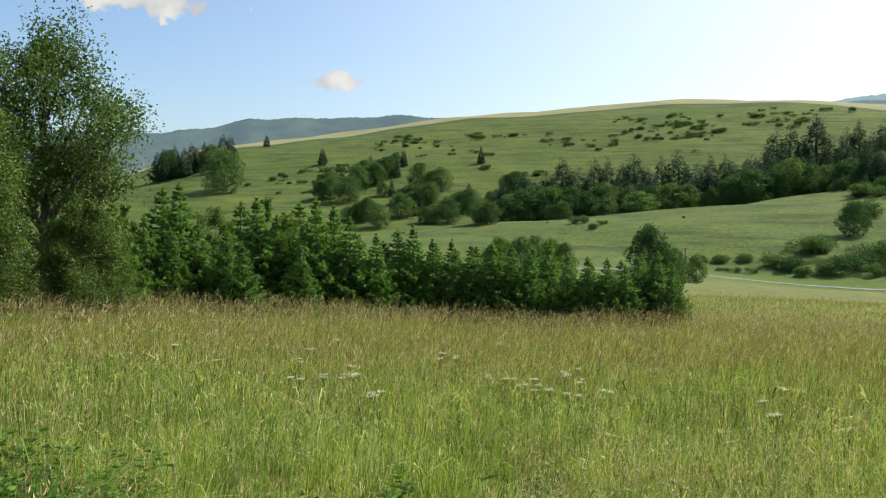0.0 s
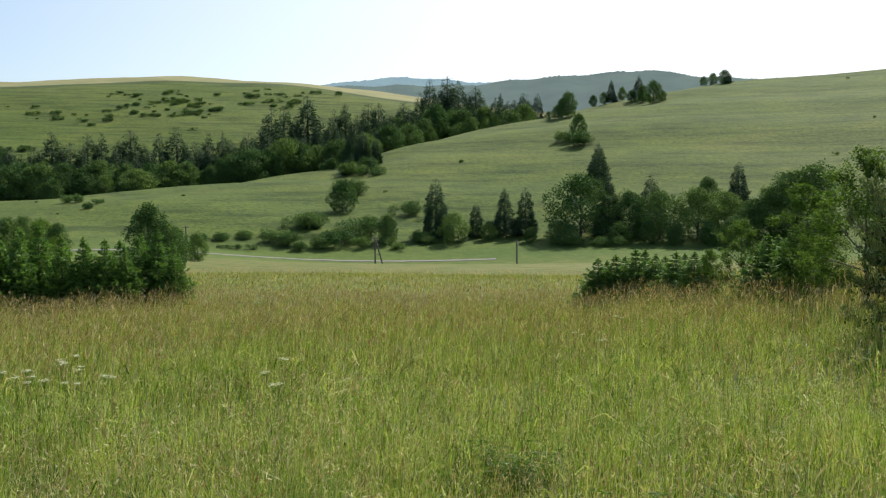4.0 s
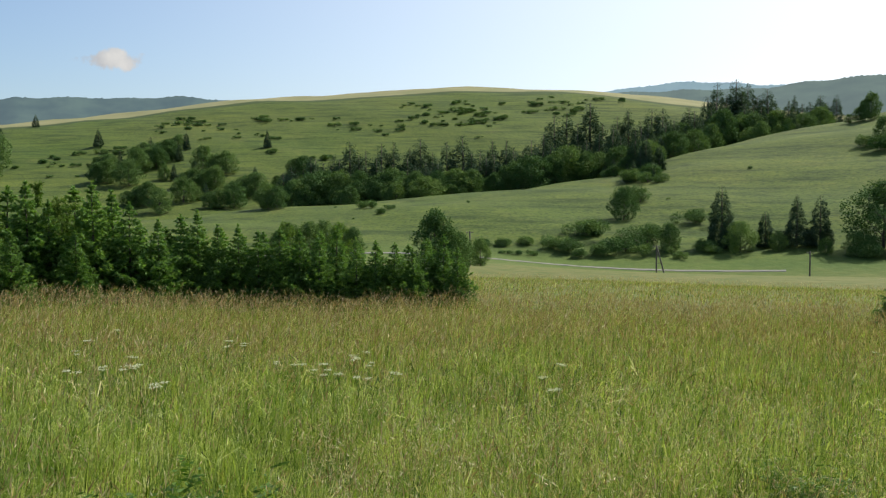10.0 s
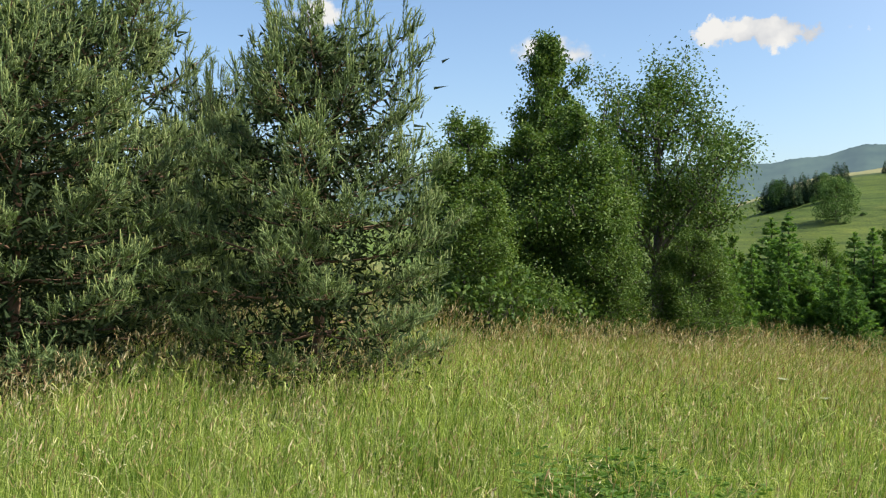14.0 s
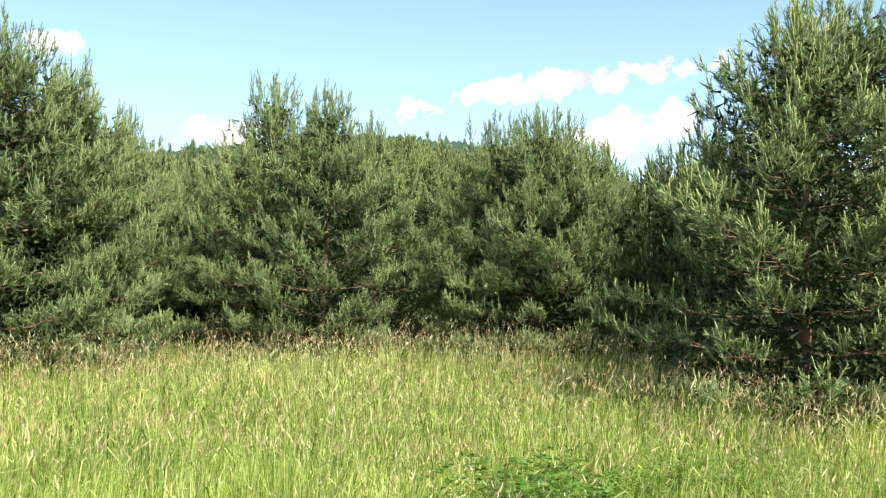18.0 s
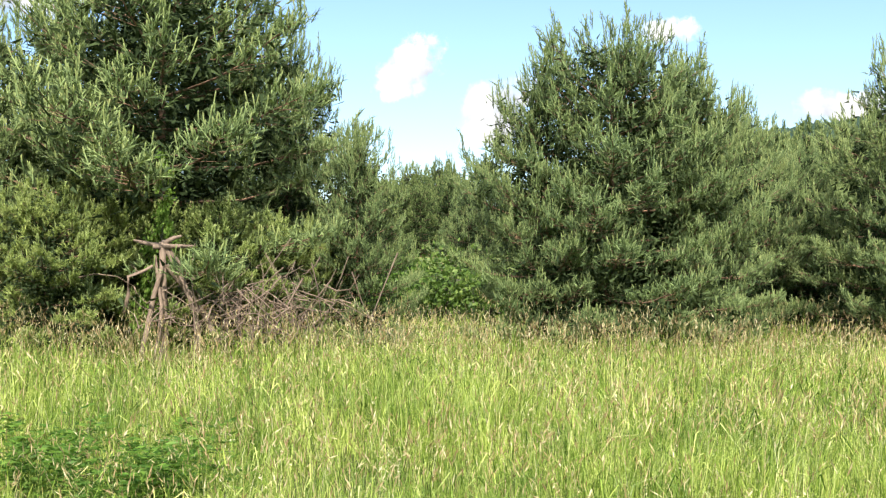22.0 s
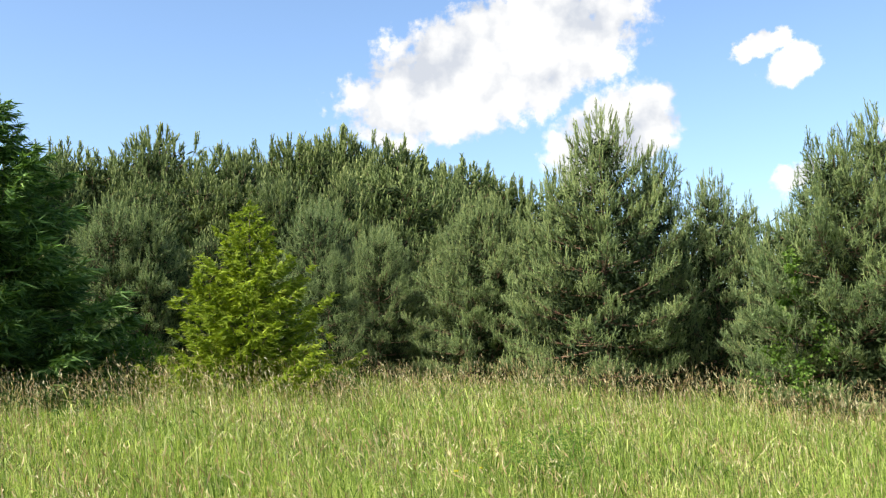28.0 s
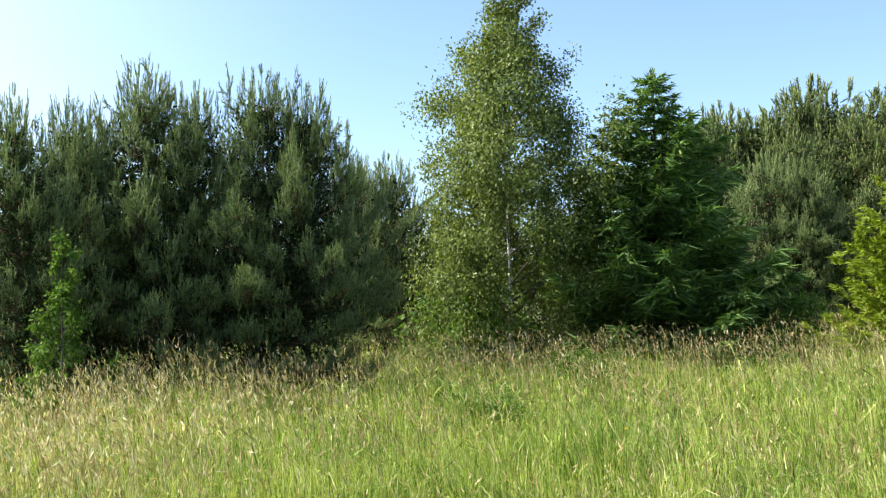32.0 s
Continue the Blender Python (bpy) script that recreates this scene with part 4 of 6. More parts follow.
LIBRARY["bigtree", 2] = branching_tree(122, 8.0, 2.7, DOME, TREE_LEAVES, BARK_DARK, 26, 0.05, (4, 3), 0.115, 170, 1.1, 0.18, 0.45)


LIBRARY["birch", 0] = branching_tree(140, 7.0, 2.5, BIRCH_SHAPE, BIRCH_LEAVES, BARK_BIRCH, 54, 0.05, (5, 4), 0.066, 125, 0.62, 0.042, 0.55, droop=0.18, twig=False)
LIBRARY["nearspruce", 0] = spruce_meshes(150, 30, 11, 1.3, 0.33, mat=DARK_SPRUCE, needle=0.15, width=0.034, reps_=6, droop=0.22, taper=0.72)
LIBRARY["larch", 0] = spruce_meshes(151, 26, 9, 1.2, 0.44, mat=LARCH_NEEDLES, needle=0.11, width=0.045, reps_=6, droop=0.08, rise=0.12)
LIBRARY["sapling", 0] = branching_tree(142, 3.0, 0.75, TAPER, YOUNG_LEAVES, BARK_DARK, 14, 0.06, (3, 3), 0.075, 34, 0.9, 0.018, 0.6, droop=0.1)
for k in range(2):
    LIBRARY["lowpine", k] = pine_meshes(160 + k, wide=0.46, full=1.0, stout=1.5, bare=0.03)
    LIBRARY["lowpine", k][0]["crown"] = (LIBRARY["lowpine", k][0]["crown"][0], YELLOW_PINE, "yellow-green needle shoots")
LIBRARY["nearbush", 0] = bush_meshes(95, TREE_LEAVES, 2600, 0.11)
LIBRARY["nearbush", 1] = bush_meshes(96, HERB_LEAVES, 2600, 0.11)


def tree(name, kind, variant, x, y, z, h, turn, label, category, group="", fat=1.0):
    parts_, H = LIBRARY[kind, variant]
    s = h / H
    root = new(name)
    root.empty_display_size = 0.3
    root.matrix_world = Matrix.LocRotScale((x, y, z - 0.04 * s), Euler((0, 0, turn)), (s * fat, s * fat, s))
    for key, (mesh, mat, lab) in parts_.items():
        ob = part(key, mesh, mat, root, lab)
        if key != "trunk":
            tagged(ob, kind="stuff")
    return tagged(root, label, category, group)


def stand(rows, name, kind, label, category, group, fat=1.0, seed=0, sink=0.0, pick=None):
    """Trees given by azimuth, distance and the elevation of their tops, as seen from the walker's eye."""
    rng = np.random.default_rng(seed)
    n = len([k for k in LIBRARY if k[0] == kind])
    for az, dist, el, *own in rows:
        x, y, z = place(az, dist)
        h = max(0.5, EYE + dist * math.tan(radians(el)) - z + sink)
        tree(name, kind, int(rng.integers(0, n)) if pick is None else pick, x, y, z - sink, h, rng.uniform(0, 6.28), label, category, group, (own[0] if own else fat) * rng.uniform(0.92, 1.1))


def stand_on_slope(rows, name, kind, label, category, group, fat=1.0, seed=0):
    """Trees on a hillside, given by azimuth and the elevations of their tops and feet."""
    rng = np.random.default_rng(seed)
    n = len([k for k in LIBRARY if k[0] == kind])
    reach = np.linspace(275, 980, 400)
    for az, top, foot in rows:
        d = [toward(az) * float(q) for q in reach]
        up = np.degrees(np.arctan2(height([p.x for p in d], [p.y for p in d]) - EYE, reach))
        seen = np.maximum.accumulate(up) <= up + 1e-6
        gap = np.where(seen, np.abs(up - foot), 99.0)
        r = float(reach[int(np.argmin(gap))])
        x, y, z = place(az, r)
        h = r * (math.tan(radians(top)) - math.tan(radians(foot)))
        tree(name, kind, int(rng.integers(0, n)), x, y, z, h, rng.uniform(0, 6.28), label, category, group, fat * rng.uniform(0.9, 1.1))


DARK_PINES = [(-54.4, 15.5, 6.29), (-56.5, 16.5, 6.58), (-59, 16, 9.29), (-61.7, 15, 9.53)]
RIGHT_BIRCHES = [(-53, 24, 4.14), (-50.9, 22, 1.86), (-48, 27, 0.02), (-44.6, 31, -1.95), (-48.8, 25, -1.42), 
    (-43.1, 33, -3.6)]
RIGHT_SPRUCES = [(-47.3, 28, -2.2), (-46, 29, -2.67), (-42.1, 33, -3.75), (-41.1, 34, -3.74), (-40, 35, -3.89), 
    (-38.9, 35, -3.55), (-37.8, 35, -3.92), (-36.8, 35, -4.16)]
STREAM_SPRUCES = [(-27.6, 300, 0.43), (-29.9, 300, -0.97), (-31.5, 302, -0.11), (-32.7, 302, -0.12), (-37.4, 300, 0.44), 
    (-39.7, 310, 0.55), (-36.8, 345, 2.28), (-44.4, 330, 1.23), (-28, 296, -1.08)]
STREAM_BROADLEAF = [(-35.8, 300, 0.59), (-38.5, 298, -0.35), (-40.2, 296, -0.36), (-42.3, 296, -0.22), (-43.7, 300, -0.39), 
    (-45.2, 298, -0.85), (-46.1, 300, -0.19), (-47.2, 300, 0.64), (-48.3, 300, 1.07), (-42.8, 330, 0.33), 
    (-34.5, 290, -2.08), (-35.2, 290, -2.24), (-38, 290, -2.08), (-39.6, 290, -2.08), (-41.1, 288, -2.24), 
    (-42.9, 288, -2.08), (-33, 292, -2.4), (-28.6, 292, -1.57), (-30.6, 296, -2.07), (-24.8, 292, -1.64), 
    (-44.3, 290, -1.77)]
STREAM_BUSHES = [(-25.3, 284, -3.23), (-23.4, 288, -2.82), (-22.4, 290, -2.39), (-20.8, 286, -2.79), (-19.9, 284, -3.1), 
    (-19.2, 290, -2.52), (-18.3, 292, -2.35), (-17.3, 284, -3.23), (-16.4, 284, -3.18), (-15.6, 284, -3.23), 
    (-14.5, 292, -2.54), (-15.4, 294, -2.5), (-16.8, 296, -2.42), (-26.5, 292, -2.53), (-27.3, 290, -2.85), 
    (-34.9, 288, -2.65), (-20.2, 310, -1.41), (-23.6, 300, -1.69), (-26.2, 330, -0.84), (-37.1, 286, -2.87), 
    (-24.7, 290, -2.83), (-21.6, 292, -2.64)]
SPUR_TREES = [(-22.3, 380, 0.41), (-23.2, 400, 0.44), (-22.8, 430, 1.86), (-23.5, 440, 3.08), (-24.2, 445, 2.65), 
    (-22.5, 425, 1.47), (-23.9, 420, 1.37)]
SPUR_PAIRS = [(-23.4, 445, 3.2), (-23.2, 438, 2.5)]
SLOPE_TREES = [(2.2, 620, 3.48), (3.2, 620, 3.09), (3.8, 610, 2.78), (4.8, 600, 2.57), (5.7, 590, 2.42), (6.4, 590, 2.28), 
    (0.1, 600, 2.46), (1.3, 625, 2.77), (2.6, 600, 2.87), (4.4, 610, 2.87), (6.4, 570, 1.98), (5.3, 580, 1.97), 
    (2.9, 570, 1.8), (1.8, 560, 1.48), (0.7, 570, 1.63), (2.4, 470, 1.03), (1.2, 465, 0.7), (0.5, 460, 0.38), 
    (4.3, 500, 0.75), (3.7, 480, 0.43), (4.9, 490, 0.45), (-0.8, 470, 0.99), (-1.5, 480, 1.29), 
    (-2.1, 470, 0.66), (-3.2, 480, 1.27), (-4.2, 500, 2.2), (-2.7, 465, 0.49), (-0.3, 465, 0.68)]
SLOPE_SPRUCES = [(4.1, 620, 3.18), (-1.5, 480, 1.61), (6.8, 760, 3.62), (-2.2, 700, 3.63)]
GULLY_SPRUCES = [(-5.9, 500, 2.28), (-6.8, 500, 2.81), (-7.7, 500, 2.8), (-8.6, 505, 2.69), (-9.3, 505, 3), 
    (-10.2, 510, 2.99), (-10.8, 510, 2.86), (-11.5, 510, 2.59), (-12.3, 520, 3.22), (-13.2, 520, 3.05), 
    (-14.2, 520, 2.87), (-14.9, 530, 3.02), (-15.7, 530, 2.91), (-16.2, 530, 2.77), (-18.4, 560, 4.22), 
    (-19.1, 580, 4.52), (-19.7, 580, 4.29), (-20.4, 590, 4.81), (-21.1, 590, 4.16), (-21.9, 600, 4.45), 
    (-22.5, 600, 4.43), (-23.2, 600, 4.42), (-23.8, 610, 4.62), (-24.4, 610, 4.54)]
GULLY_SPRUCES_TWO = [(-25.2, 610, 4.36), (-25.8, 610, 4.49), (-26.4, 620, 4.32), (-26.8, 640, 5.54), (-27.3, 640, 5.67), 
    (-27.8, 640, 5.5), (-28.3, 640, 6.18), (-28.9, 650, 5.67), (-29.4, 650, 5.59), (-29.9, 650, 5.41), 
    (-22.9, 470, 3.32), (-24.6, 600, 4.06), (-31.3, 700, 4.9), (-32.1, 700, 4.92), (-32.9, 720, 4.97), 
    (-33.4, 720, 4.8), (-17.3, 540, 3.13), (-17.8, 550, 3.44), (-21.7, 570, 3.51), (-23.5, 560, 3.62)]
GULLY_BROADLEAF = [(-3.5, 470, 0.79), (-4.6, 475, 1.41), (-5.3, 480, 1.72), (-6.2, 475, 1.39), (-7.3, 475, 1.53), 
    (-8.3, 475, 1.36), (-9.2, 475, 1.51), (-10.5, 475, 1.49), (-11.8, 475, 1.69), (-12.9, 480, 1.45), 
    (-13.7, 480, 1.6), (-15, 485, 1.57), (-16.1, 490, 1.87), (-17.1, 490, 2.34), (-18.2, 495, 2.48), 
    (-19.2, 500, 2.71), (-20.2, 500, 2.59), (-20.9, 510, 2.67), (-22.1, 500, 2.65), (-23.6, 500, 3.15), 
    (-24.3, 500, 2.97)]
GULLY_BROADLEAF_TWO = [(-25, 530, 3.42), (-26.1, 560, 3.7), (-27, 580, 4.14), (-27.7, 600, 4.58), (-29.2, 610, 4.53), 
    (-29.6, 590, 4.2), (-30.4, 620, 4.48), (-31, 600, 4.15), (-31.7, 650, 4.58), (-32.6, 670, 4.54), 
    (-25.5, 590, 4.03), (-28.6, 620, 4.7), (-11.1, 465, 1), (-9.4, 462, 0.86), (-6.8, 462, 0.9), 
    (-22.7, 475, 2.22), (-21.7, 465, 1.77)]
WEST_EDGE = [(15.5, 800, 3.49), (14.9, 800, 3.71), (14, 800, 3.81), (13.3, 800, 3.88), (12.3, 780, 4.33), 
    (11.9, 780, 4.27), (14.4, 790, 3.56), (13.7, 795, 3.63), (15.8, 800, 3.3), (9.9, 900, 4.29)]
WEST_LEAFY = [(12.3, 690, 3.52), (12.9, 800, 3.73), (15.2, 800, 3.4)]
VALLEY_LEFT = [(-11.6, 150, -0.83), (-12.4, 150, -1.88), (-13.1, 155, -2.2), (-4.5, 200, -1.5), (-6.1, 200, -1.71), 
    (-6.9, 200, -1.85), (-3.5, 200, -1.66), (-5.2, 210, -1.45), (-2.7, 200, -2), (-14.2, 230, -2.48)]
HEDGE_SPRUCES = [(14.7, 36, 1.76), (10.5, 37, 0.91), (13.7, 36, -0.65), (12.2, 35, -0.82), (16.6, 35, -0.01), 
    (15.2, 35, -0.79), (9.4, 37, -0.05), (7.2, 37, 0.9), (6.2, 38, 0.42), (5.3, 37, -0.23), (3.8, 37, -1.2), 
    (2.5, 38, -1.37), (1.7, 38, -0.73), (0.6, 38, -1.54), (-0.5, 38, -1.55), (-1.6, 38, -1.88), 
    (-2.8, 38, -1.72), (-3.9, 38, -1.89), (-5, 38, -2.37), (-6, 39, -1.73), (-7.1, 38, -2.37), (-8.2, 38, -2.53), 
    (-9.3, 38, -2.69), (-10.3, 38, -3.01), (-11, 39, -2.53), (-12.1, 39, -2.21), (-12.9, 38, -2.99), 
    (18.2, 34, 0.77), (19.3, 34, 0.16), (11.3, 34, -1.78), (8.1, 35, -1.81)]
HEDGE_LEAFY = [(10, 39, 0.75), (8.9, 38, -0.05), (-3.4, 55, -1.5), (-6.1, 60, -1.57), (12.8, 38, 0.29), (17.5, 36, 0.46)]
BIG_TREES = [(21.8, 34, 10.8), (27.7, 42, 11.59), (25.8, 30, 7.47), (29, 30, 6.52), (32.2, 30, 7.29), (31.2, 26, 3.63), 
    (24.5, 29, 2.69), (19.7, 30, 0.76)]
MEADOW_PINES = [(41, 13, 15.34), (53.4, 16, 16.21), (57.2, 13, 15.26), (46.8, 19, 10.59), (69.9, 20, 9.69), (68, 22, 7.98), 
    (71.4, 20, 10), (73.2, 21, 9.72), (83.8, 20, 11.62), (86, 22, 11.89), (80.1, 22, 9.78), (68.2, 21, 8.02), 
    (66.8, 23, 6.4), (97.2, 18, 12.12), (88.9, 27, 8.25), (91, 26, 7.11), (94.5, 23, 9.75), (101.3, 17, 14.55), 
    (98.1, 18, 11.82), (104.5, 17, 12.66), (109.2, 30, 4.82), (126.3, 17, 18.14), (119.5, 18, 13.57), 
    (132.1, 19, 14.78), (115.8, 16, 8.21), (122.6, 18.5, 14.6), (128.6, 19, 14.2)]
NORTH_PINES = [(135.4, 18, 14.23), (138.6, 19, 12.85), (141.2, 18, 13.6), (145.3, 19, 13.2), (149, 18, 12.77), 
    (151, 18, 11.78), (153.3, 19, 7.64), (163.1, 20, 13.62), (160.5, 21, 11.71), (157.2, 22, 9.81), 
    (169.8, 23, 8.96), (171.3, 24, 8.29), (176.1, 25, 7.18), (179.3, 27, 8.68), (165, 21, 10.99), 
    (180.1, 25, 8.78), (178.8, 22, 5.88), (176.2, 24, 7.15), (190.9, 26, 8.65), (189.3, 26, 8.37), 
    (170.5, 23, 8.97), (213.9, 22, 9.53), (211.9, 24, 9.36), (216.7, 15, 13.46), (219.4, 15, 14.49), 
    (222.7, 15, 13.16), (225.5, 15, 14.55), (228.3, 16, 12.01), (229.6, 15, 12.38), (232.3, 14, 12.5)]
FOREST = [(193.3, 50, 11.5), (191.8, 48, 10.79), (190, 52, 11.79), (188.4, 50, 11.91), (186.8, 52, 11.26), 
    (185.2, 54, 11.14), (183.6, 56, 11.48), (182.2, 58, 12.13), (180.4, 58, 11.82), (179.4, 60, 11.98), 
    (178.2, 60, 12.2), (177.1, 60, 11.81), (175.8, 60, 11.64), (174.2, 62, 11.29), (172.9, 58, 10.31), 
    (171.4, 58, 10.65), (169.6, 60, 10.38), (168, 62, 9.21), (177.4, 46, 10.38), (174.8, 46, 10.19), 
    (184.3, 44, 10.04), (181.4, 46, 10.07), (186.5, 44, 10.01), (189, 42, 9.95), (195.1, 44, 10.04), 
    (171.9, 48, 9.96), (180.5, 60, 11.7), (179.4, 60, 11.94), (178.2, 60, 12.32), (175.7, 62, 11.75), 
    (173.9, 64, 11.26), (171.3, 60, 10.62), (169.8, 60, 10.37)]
FOREST_TWO = [(177.3, 50, 10.3), (174.4, 50, 10.16), (172.9, 52, 10.08), (114.6, 90, 4.74), (112.8, 95, 5.14), 
    (111, 95, 5.35), (109.5, 95, 5.69), (108, 90, 5.83), (111.9, 80, 4.78), (113.4, 80, 4.45), (110.4, 85, 4.96), 
    (92.3, 60, 7.36), (90.7, 62, 7.49), (89.4, 64, 7.31), (78.6, 60, 8.01), (77.1, 60, 7.78), (75.4, 60, 7.38), 
    (78, 55, 7.67), (92.5, 60, 7.38), (93.4, 60, 7.66), (78.7, 60, 8.19), (77.4, 62, 8.02), (75.1, 60, 7.68), 
    (78.3, 60, 8.04), (76.4, 62, 7.77), (114.1, 90, 5.11), (112.4, 90, 5.18), (111, 90, 5.25)]
SLOPE_SINGLE = [(-22.3, 0.41, -1.52), (-42.7, 0.33, -0.38), (-35.7, 3.95, 2.62), (-35.1, 5.22, 3.77), (-34.8, 4.85, 3.71), 
    (-34.5, 4.41, 3.68), (-34.0, 4.10, 3.60), (-39.8, 5.71, 4.41), (-39.2, 5.48, 4.49), (-40.3, 5.14, 4.52), 
    (-38.6, 5.19, 4.57), (-38.1, 5.52, 4.77), (-36.5, 5.06, 4.40), (-37.1, 5.17, 4.48), (-43.6, 6.14, 5.39), 
    (-43.0, 5.99, 5.35), (-42.5, 5.83, 5.31)]
SLOPE_SPRUCE = [(-36.8, 2.28, 0.39), (-37.5, 6.22, 4.91), (-39.0, 6.05, 4.62), (-43.8, 6.05, 5.38)]
SLOPE_BUSH = [(-23.2, 0.44, -0.50), (-36.0, 2.99, 2.17), (-7.9, -0.32, -0.79), (-7.5, -0.44, -0.78), (-8.4, -0.76, -1.13), 
    (-9.0, -0.61, -0.86), (-26.2, -0.81, -1.10), (-20.2, -1.41, -2.37), (-20.8, -1.99, -2.47), (-22.8, 1.38, 0.63), 
    (-23.6, 1.21, 0.56), (-23.9, 1.66, 0.88), (-35.3, 3.07, 2.43), (-23.6, -1.69, -2.28)]

# far side of the valley
stand(STREAM_SPRUCES, "spruce_tree", "farspruce", "tall dark spruce beside the stream in the valley", "tree", "stream spruces", 1.45, 1)
stand(STREAM_BROADLEAF, "broadleaf_tree", "farleafy", "rounded grey-green tree along the valley stream", "tree", "stream trees", 1.15, 2)
stand(STREAM_BUSHES, "bush", "farbush", "low rounded green bush beside the valley road", "bush", "road bushes", 1.35, 3)
stand_on_slope(SLOPE_SINGLE, "broadleaf_tree", "farleafy", "small broadleaved tree on the pasture spur", "tree", "spur trees", 1.0, 4)
stand_on_slope(SLOPE_SPRUCE, "spruce_tree", "farspruce", "dark spruce on the open pasture spur", "tree", "spur trees", 1.4, 5)
stand_on_slope(SLOPE_BUSH, "bush", "farbush", "round bush on the pasture spur", "bush", "spur bushes", 1.2, 6)
stand(SPUR_PAIRS, "spruce_tree", "farspruce", "dark spruce at the edge of the gully wood", "tree", "gully spruces", 1.3, 7)
stand(SPUR_TREES[2:], "spruce_tree", "farspruce", "dark spruce at the edge of the gully wood", "tree", "gully spruces", 1.4, 16)
stand_on_slope([(az + da, el - da * 0.4, el - 1.0 - 0.15 * (i * 5 % 4)) for i, (az, d, el) in enumerate(SLOPE_TREES) for da in (0.0, 0.5) if (i + int(da * 2)) % 4], "broadleaf_tree", "farleafy", "broadleaved tree on the opposite hillside", "tree", "hillside trees", 1.35, 8)
stand_on_slope([(az, el, el - 1.0) for az, d, el in SLOPE_TREES[::4] + SLOPE_SPRUCES], "spruce_tree", "farspruce", "dark spruce on the opposite hillside", "tree", "hillside trees", 1.2, 9)
stand([(az, d, el + 0.35 * math.sin(i * 2.3), 1.1 + 0.45 * (i * 3 % 4) / 3) for i, (az, d, el) in enumerate(GULLY_SPRUCES + GULLY_SPRUCES_TWO)], "spruce_tree", "farspruce", "dark spruce in the wooded gully", "tree", "gully spruces", 1.3, 10)
LEAFY_FOOT = GULLY_BROADLEAF + GULLY_BROADLEAF_TWO
stand([(az + da, d - 6, el + up - 0.18 * (i % 3), 0.95 + 0.17 * (i * 7 % 4)) for i, (az, d, el) in enumerate(LEAFY_FOOT) for da, up in ((0.0, 0.0), (0.5, -0.3))], "broadleaf_tree", "farleafy", "broadleaved tree at the foot of the gully wood", "tree", "gully trees", 1.0, 11)
stand([(az + da, d + 18, el + up, 1.5) for az, d, el in LEAFY_FOOT for da, up in ((0.0, 0.5 + 0.35 * math.sin(az * 5)), (0.45, 0.2 + 0.35 * math.sin(az * 7)))], "spruce_tree", "farspruce", "dark spruce among broadleaved trees below the gully", "tree", "gully spruces", 1.3, 15)
stand(WEST_EDGE, "spruce_tree", "farspruce", "dark spruce at the end of the ripe field", "tree", "field edge spruces", 1.3, 12)
stand(WEST_LEAFY, "broadleaf_tree", "farleafy", "broadleaved tree at the end of the ripe field", "tree", "field edge trees", 1.0, 13)
stand(VALLEY_LEFT, "broadleaf_tree", "farleafy", "tree standing in the valley behind the hedge", "tree", "valley trees", 0.9, 14)

# hedge and trees round the meadow
stand(HEDGE_SPRUCES, "young_spruce", "youngspruce", "young fresh-green spruce in the hedge below the meadow", "tree", "hedge spruces", 1.2, 20)
stand([(az + 0.9, dist + 2.2, el - 0.25) for az, dist, el in HEDGE_SPRUCES], "young_spruce", "youngspruce", "young spruce standing inside the hedge", "tree", "hedge spruces", 1.5, 19)
stand(HEDGE_LEAFY, "young_birch", "leafy", "young broadleaved tree in the spruce hedge", "tree", "hedge trees", 1.0, 21)
stand([(az - 0.5, d + 2.0, el - 0.1) for az, d, el in RIGHT_SPRUCES], "young_spruce", "youngspruce", "young spruce inside the low hedge", "tree", "low hedge spruces", 1.9, 18)
stand(RIGHT_SPRUCES, "young_spruce", "youngspruce", "young spruce in the low hedge beside the valley", "tree", "low hedge spruces", 1.9, 22)
stand(RIGHT_BIRCHES, "young_birch", "leafy", "young birch with light green leaves behind the pines", "tree", "birches by the pines", 1.35, 23)
stand(DARK_PINES, "pine_tree", "pine", "bushy Scots pine dark against the light", "tree", "backlit pines", 0.88, 24)
stand(BIG_TREES[:1], "broadleaf_tree", "bigtree", "large spreading broadleaved tree with an open crown", "tree", "old trees", 1.1, 25, pick=0)
stand(BIG_TREES[1:2], "broadleaf_tree", "bigtree", "slender tall broadleaved tree behind the thicket", "tree", "old trees", 1.0, 25, pick=1)
stand(BIG_TREES[2:], "broadleaf_tree", "bigtree", "large dark green broadleaved tree of the thicket", "tree", "old trees", 1.15, 25, pick=2)
OLD_PINES = (126.3, 53.4, 101.3, 41)
stand([(az, d, el, {41: 1.04, 126.3: 1.3}.get(az, 1.08)) for az, d, el in MEADOW_PINES if az in OLD_PINES], "pine_tree", "oldpine", "broad dense Scots pine with a rounded crown", "tree", "pines round the meadow", 1.0, 29)
stand([(az, d, el, {57.2: 1.24, 115.8: 0.8, 119.5: 0.8}.get(az, 0.92)) for az, d, el in MEADOW_PINES if az not in OLD_PINES], "pine_tree", "pine", "bushy young Scots pine with pale upright shoots", "tree", "pines round the meadow", 0.8, 26)
stand([(az, d, el, 0.75 if az > 212 else 0.92) for az, d, el in NORTH_PINES], "pine_tree", "pine", "young Scots pine at the uphill meadow edge", "tree", "uphill pines", 0.8, 27)
WOOD = FOREST + FOREST_TWO
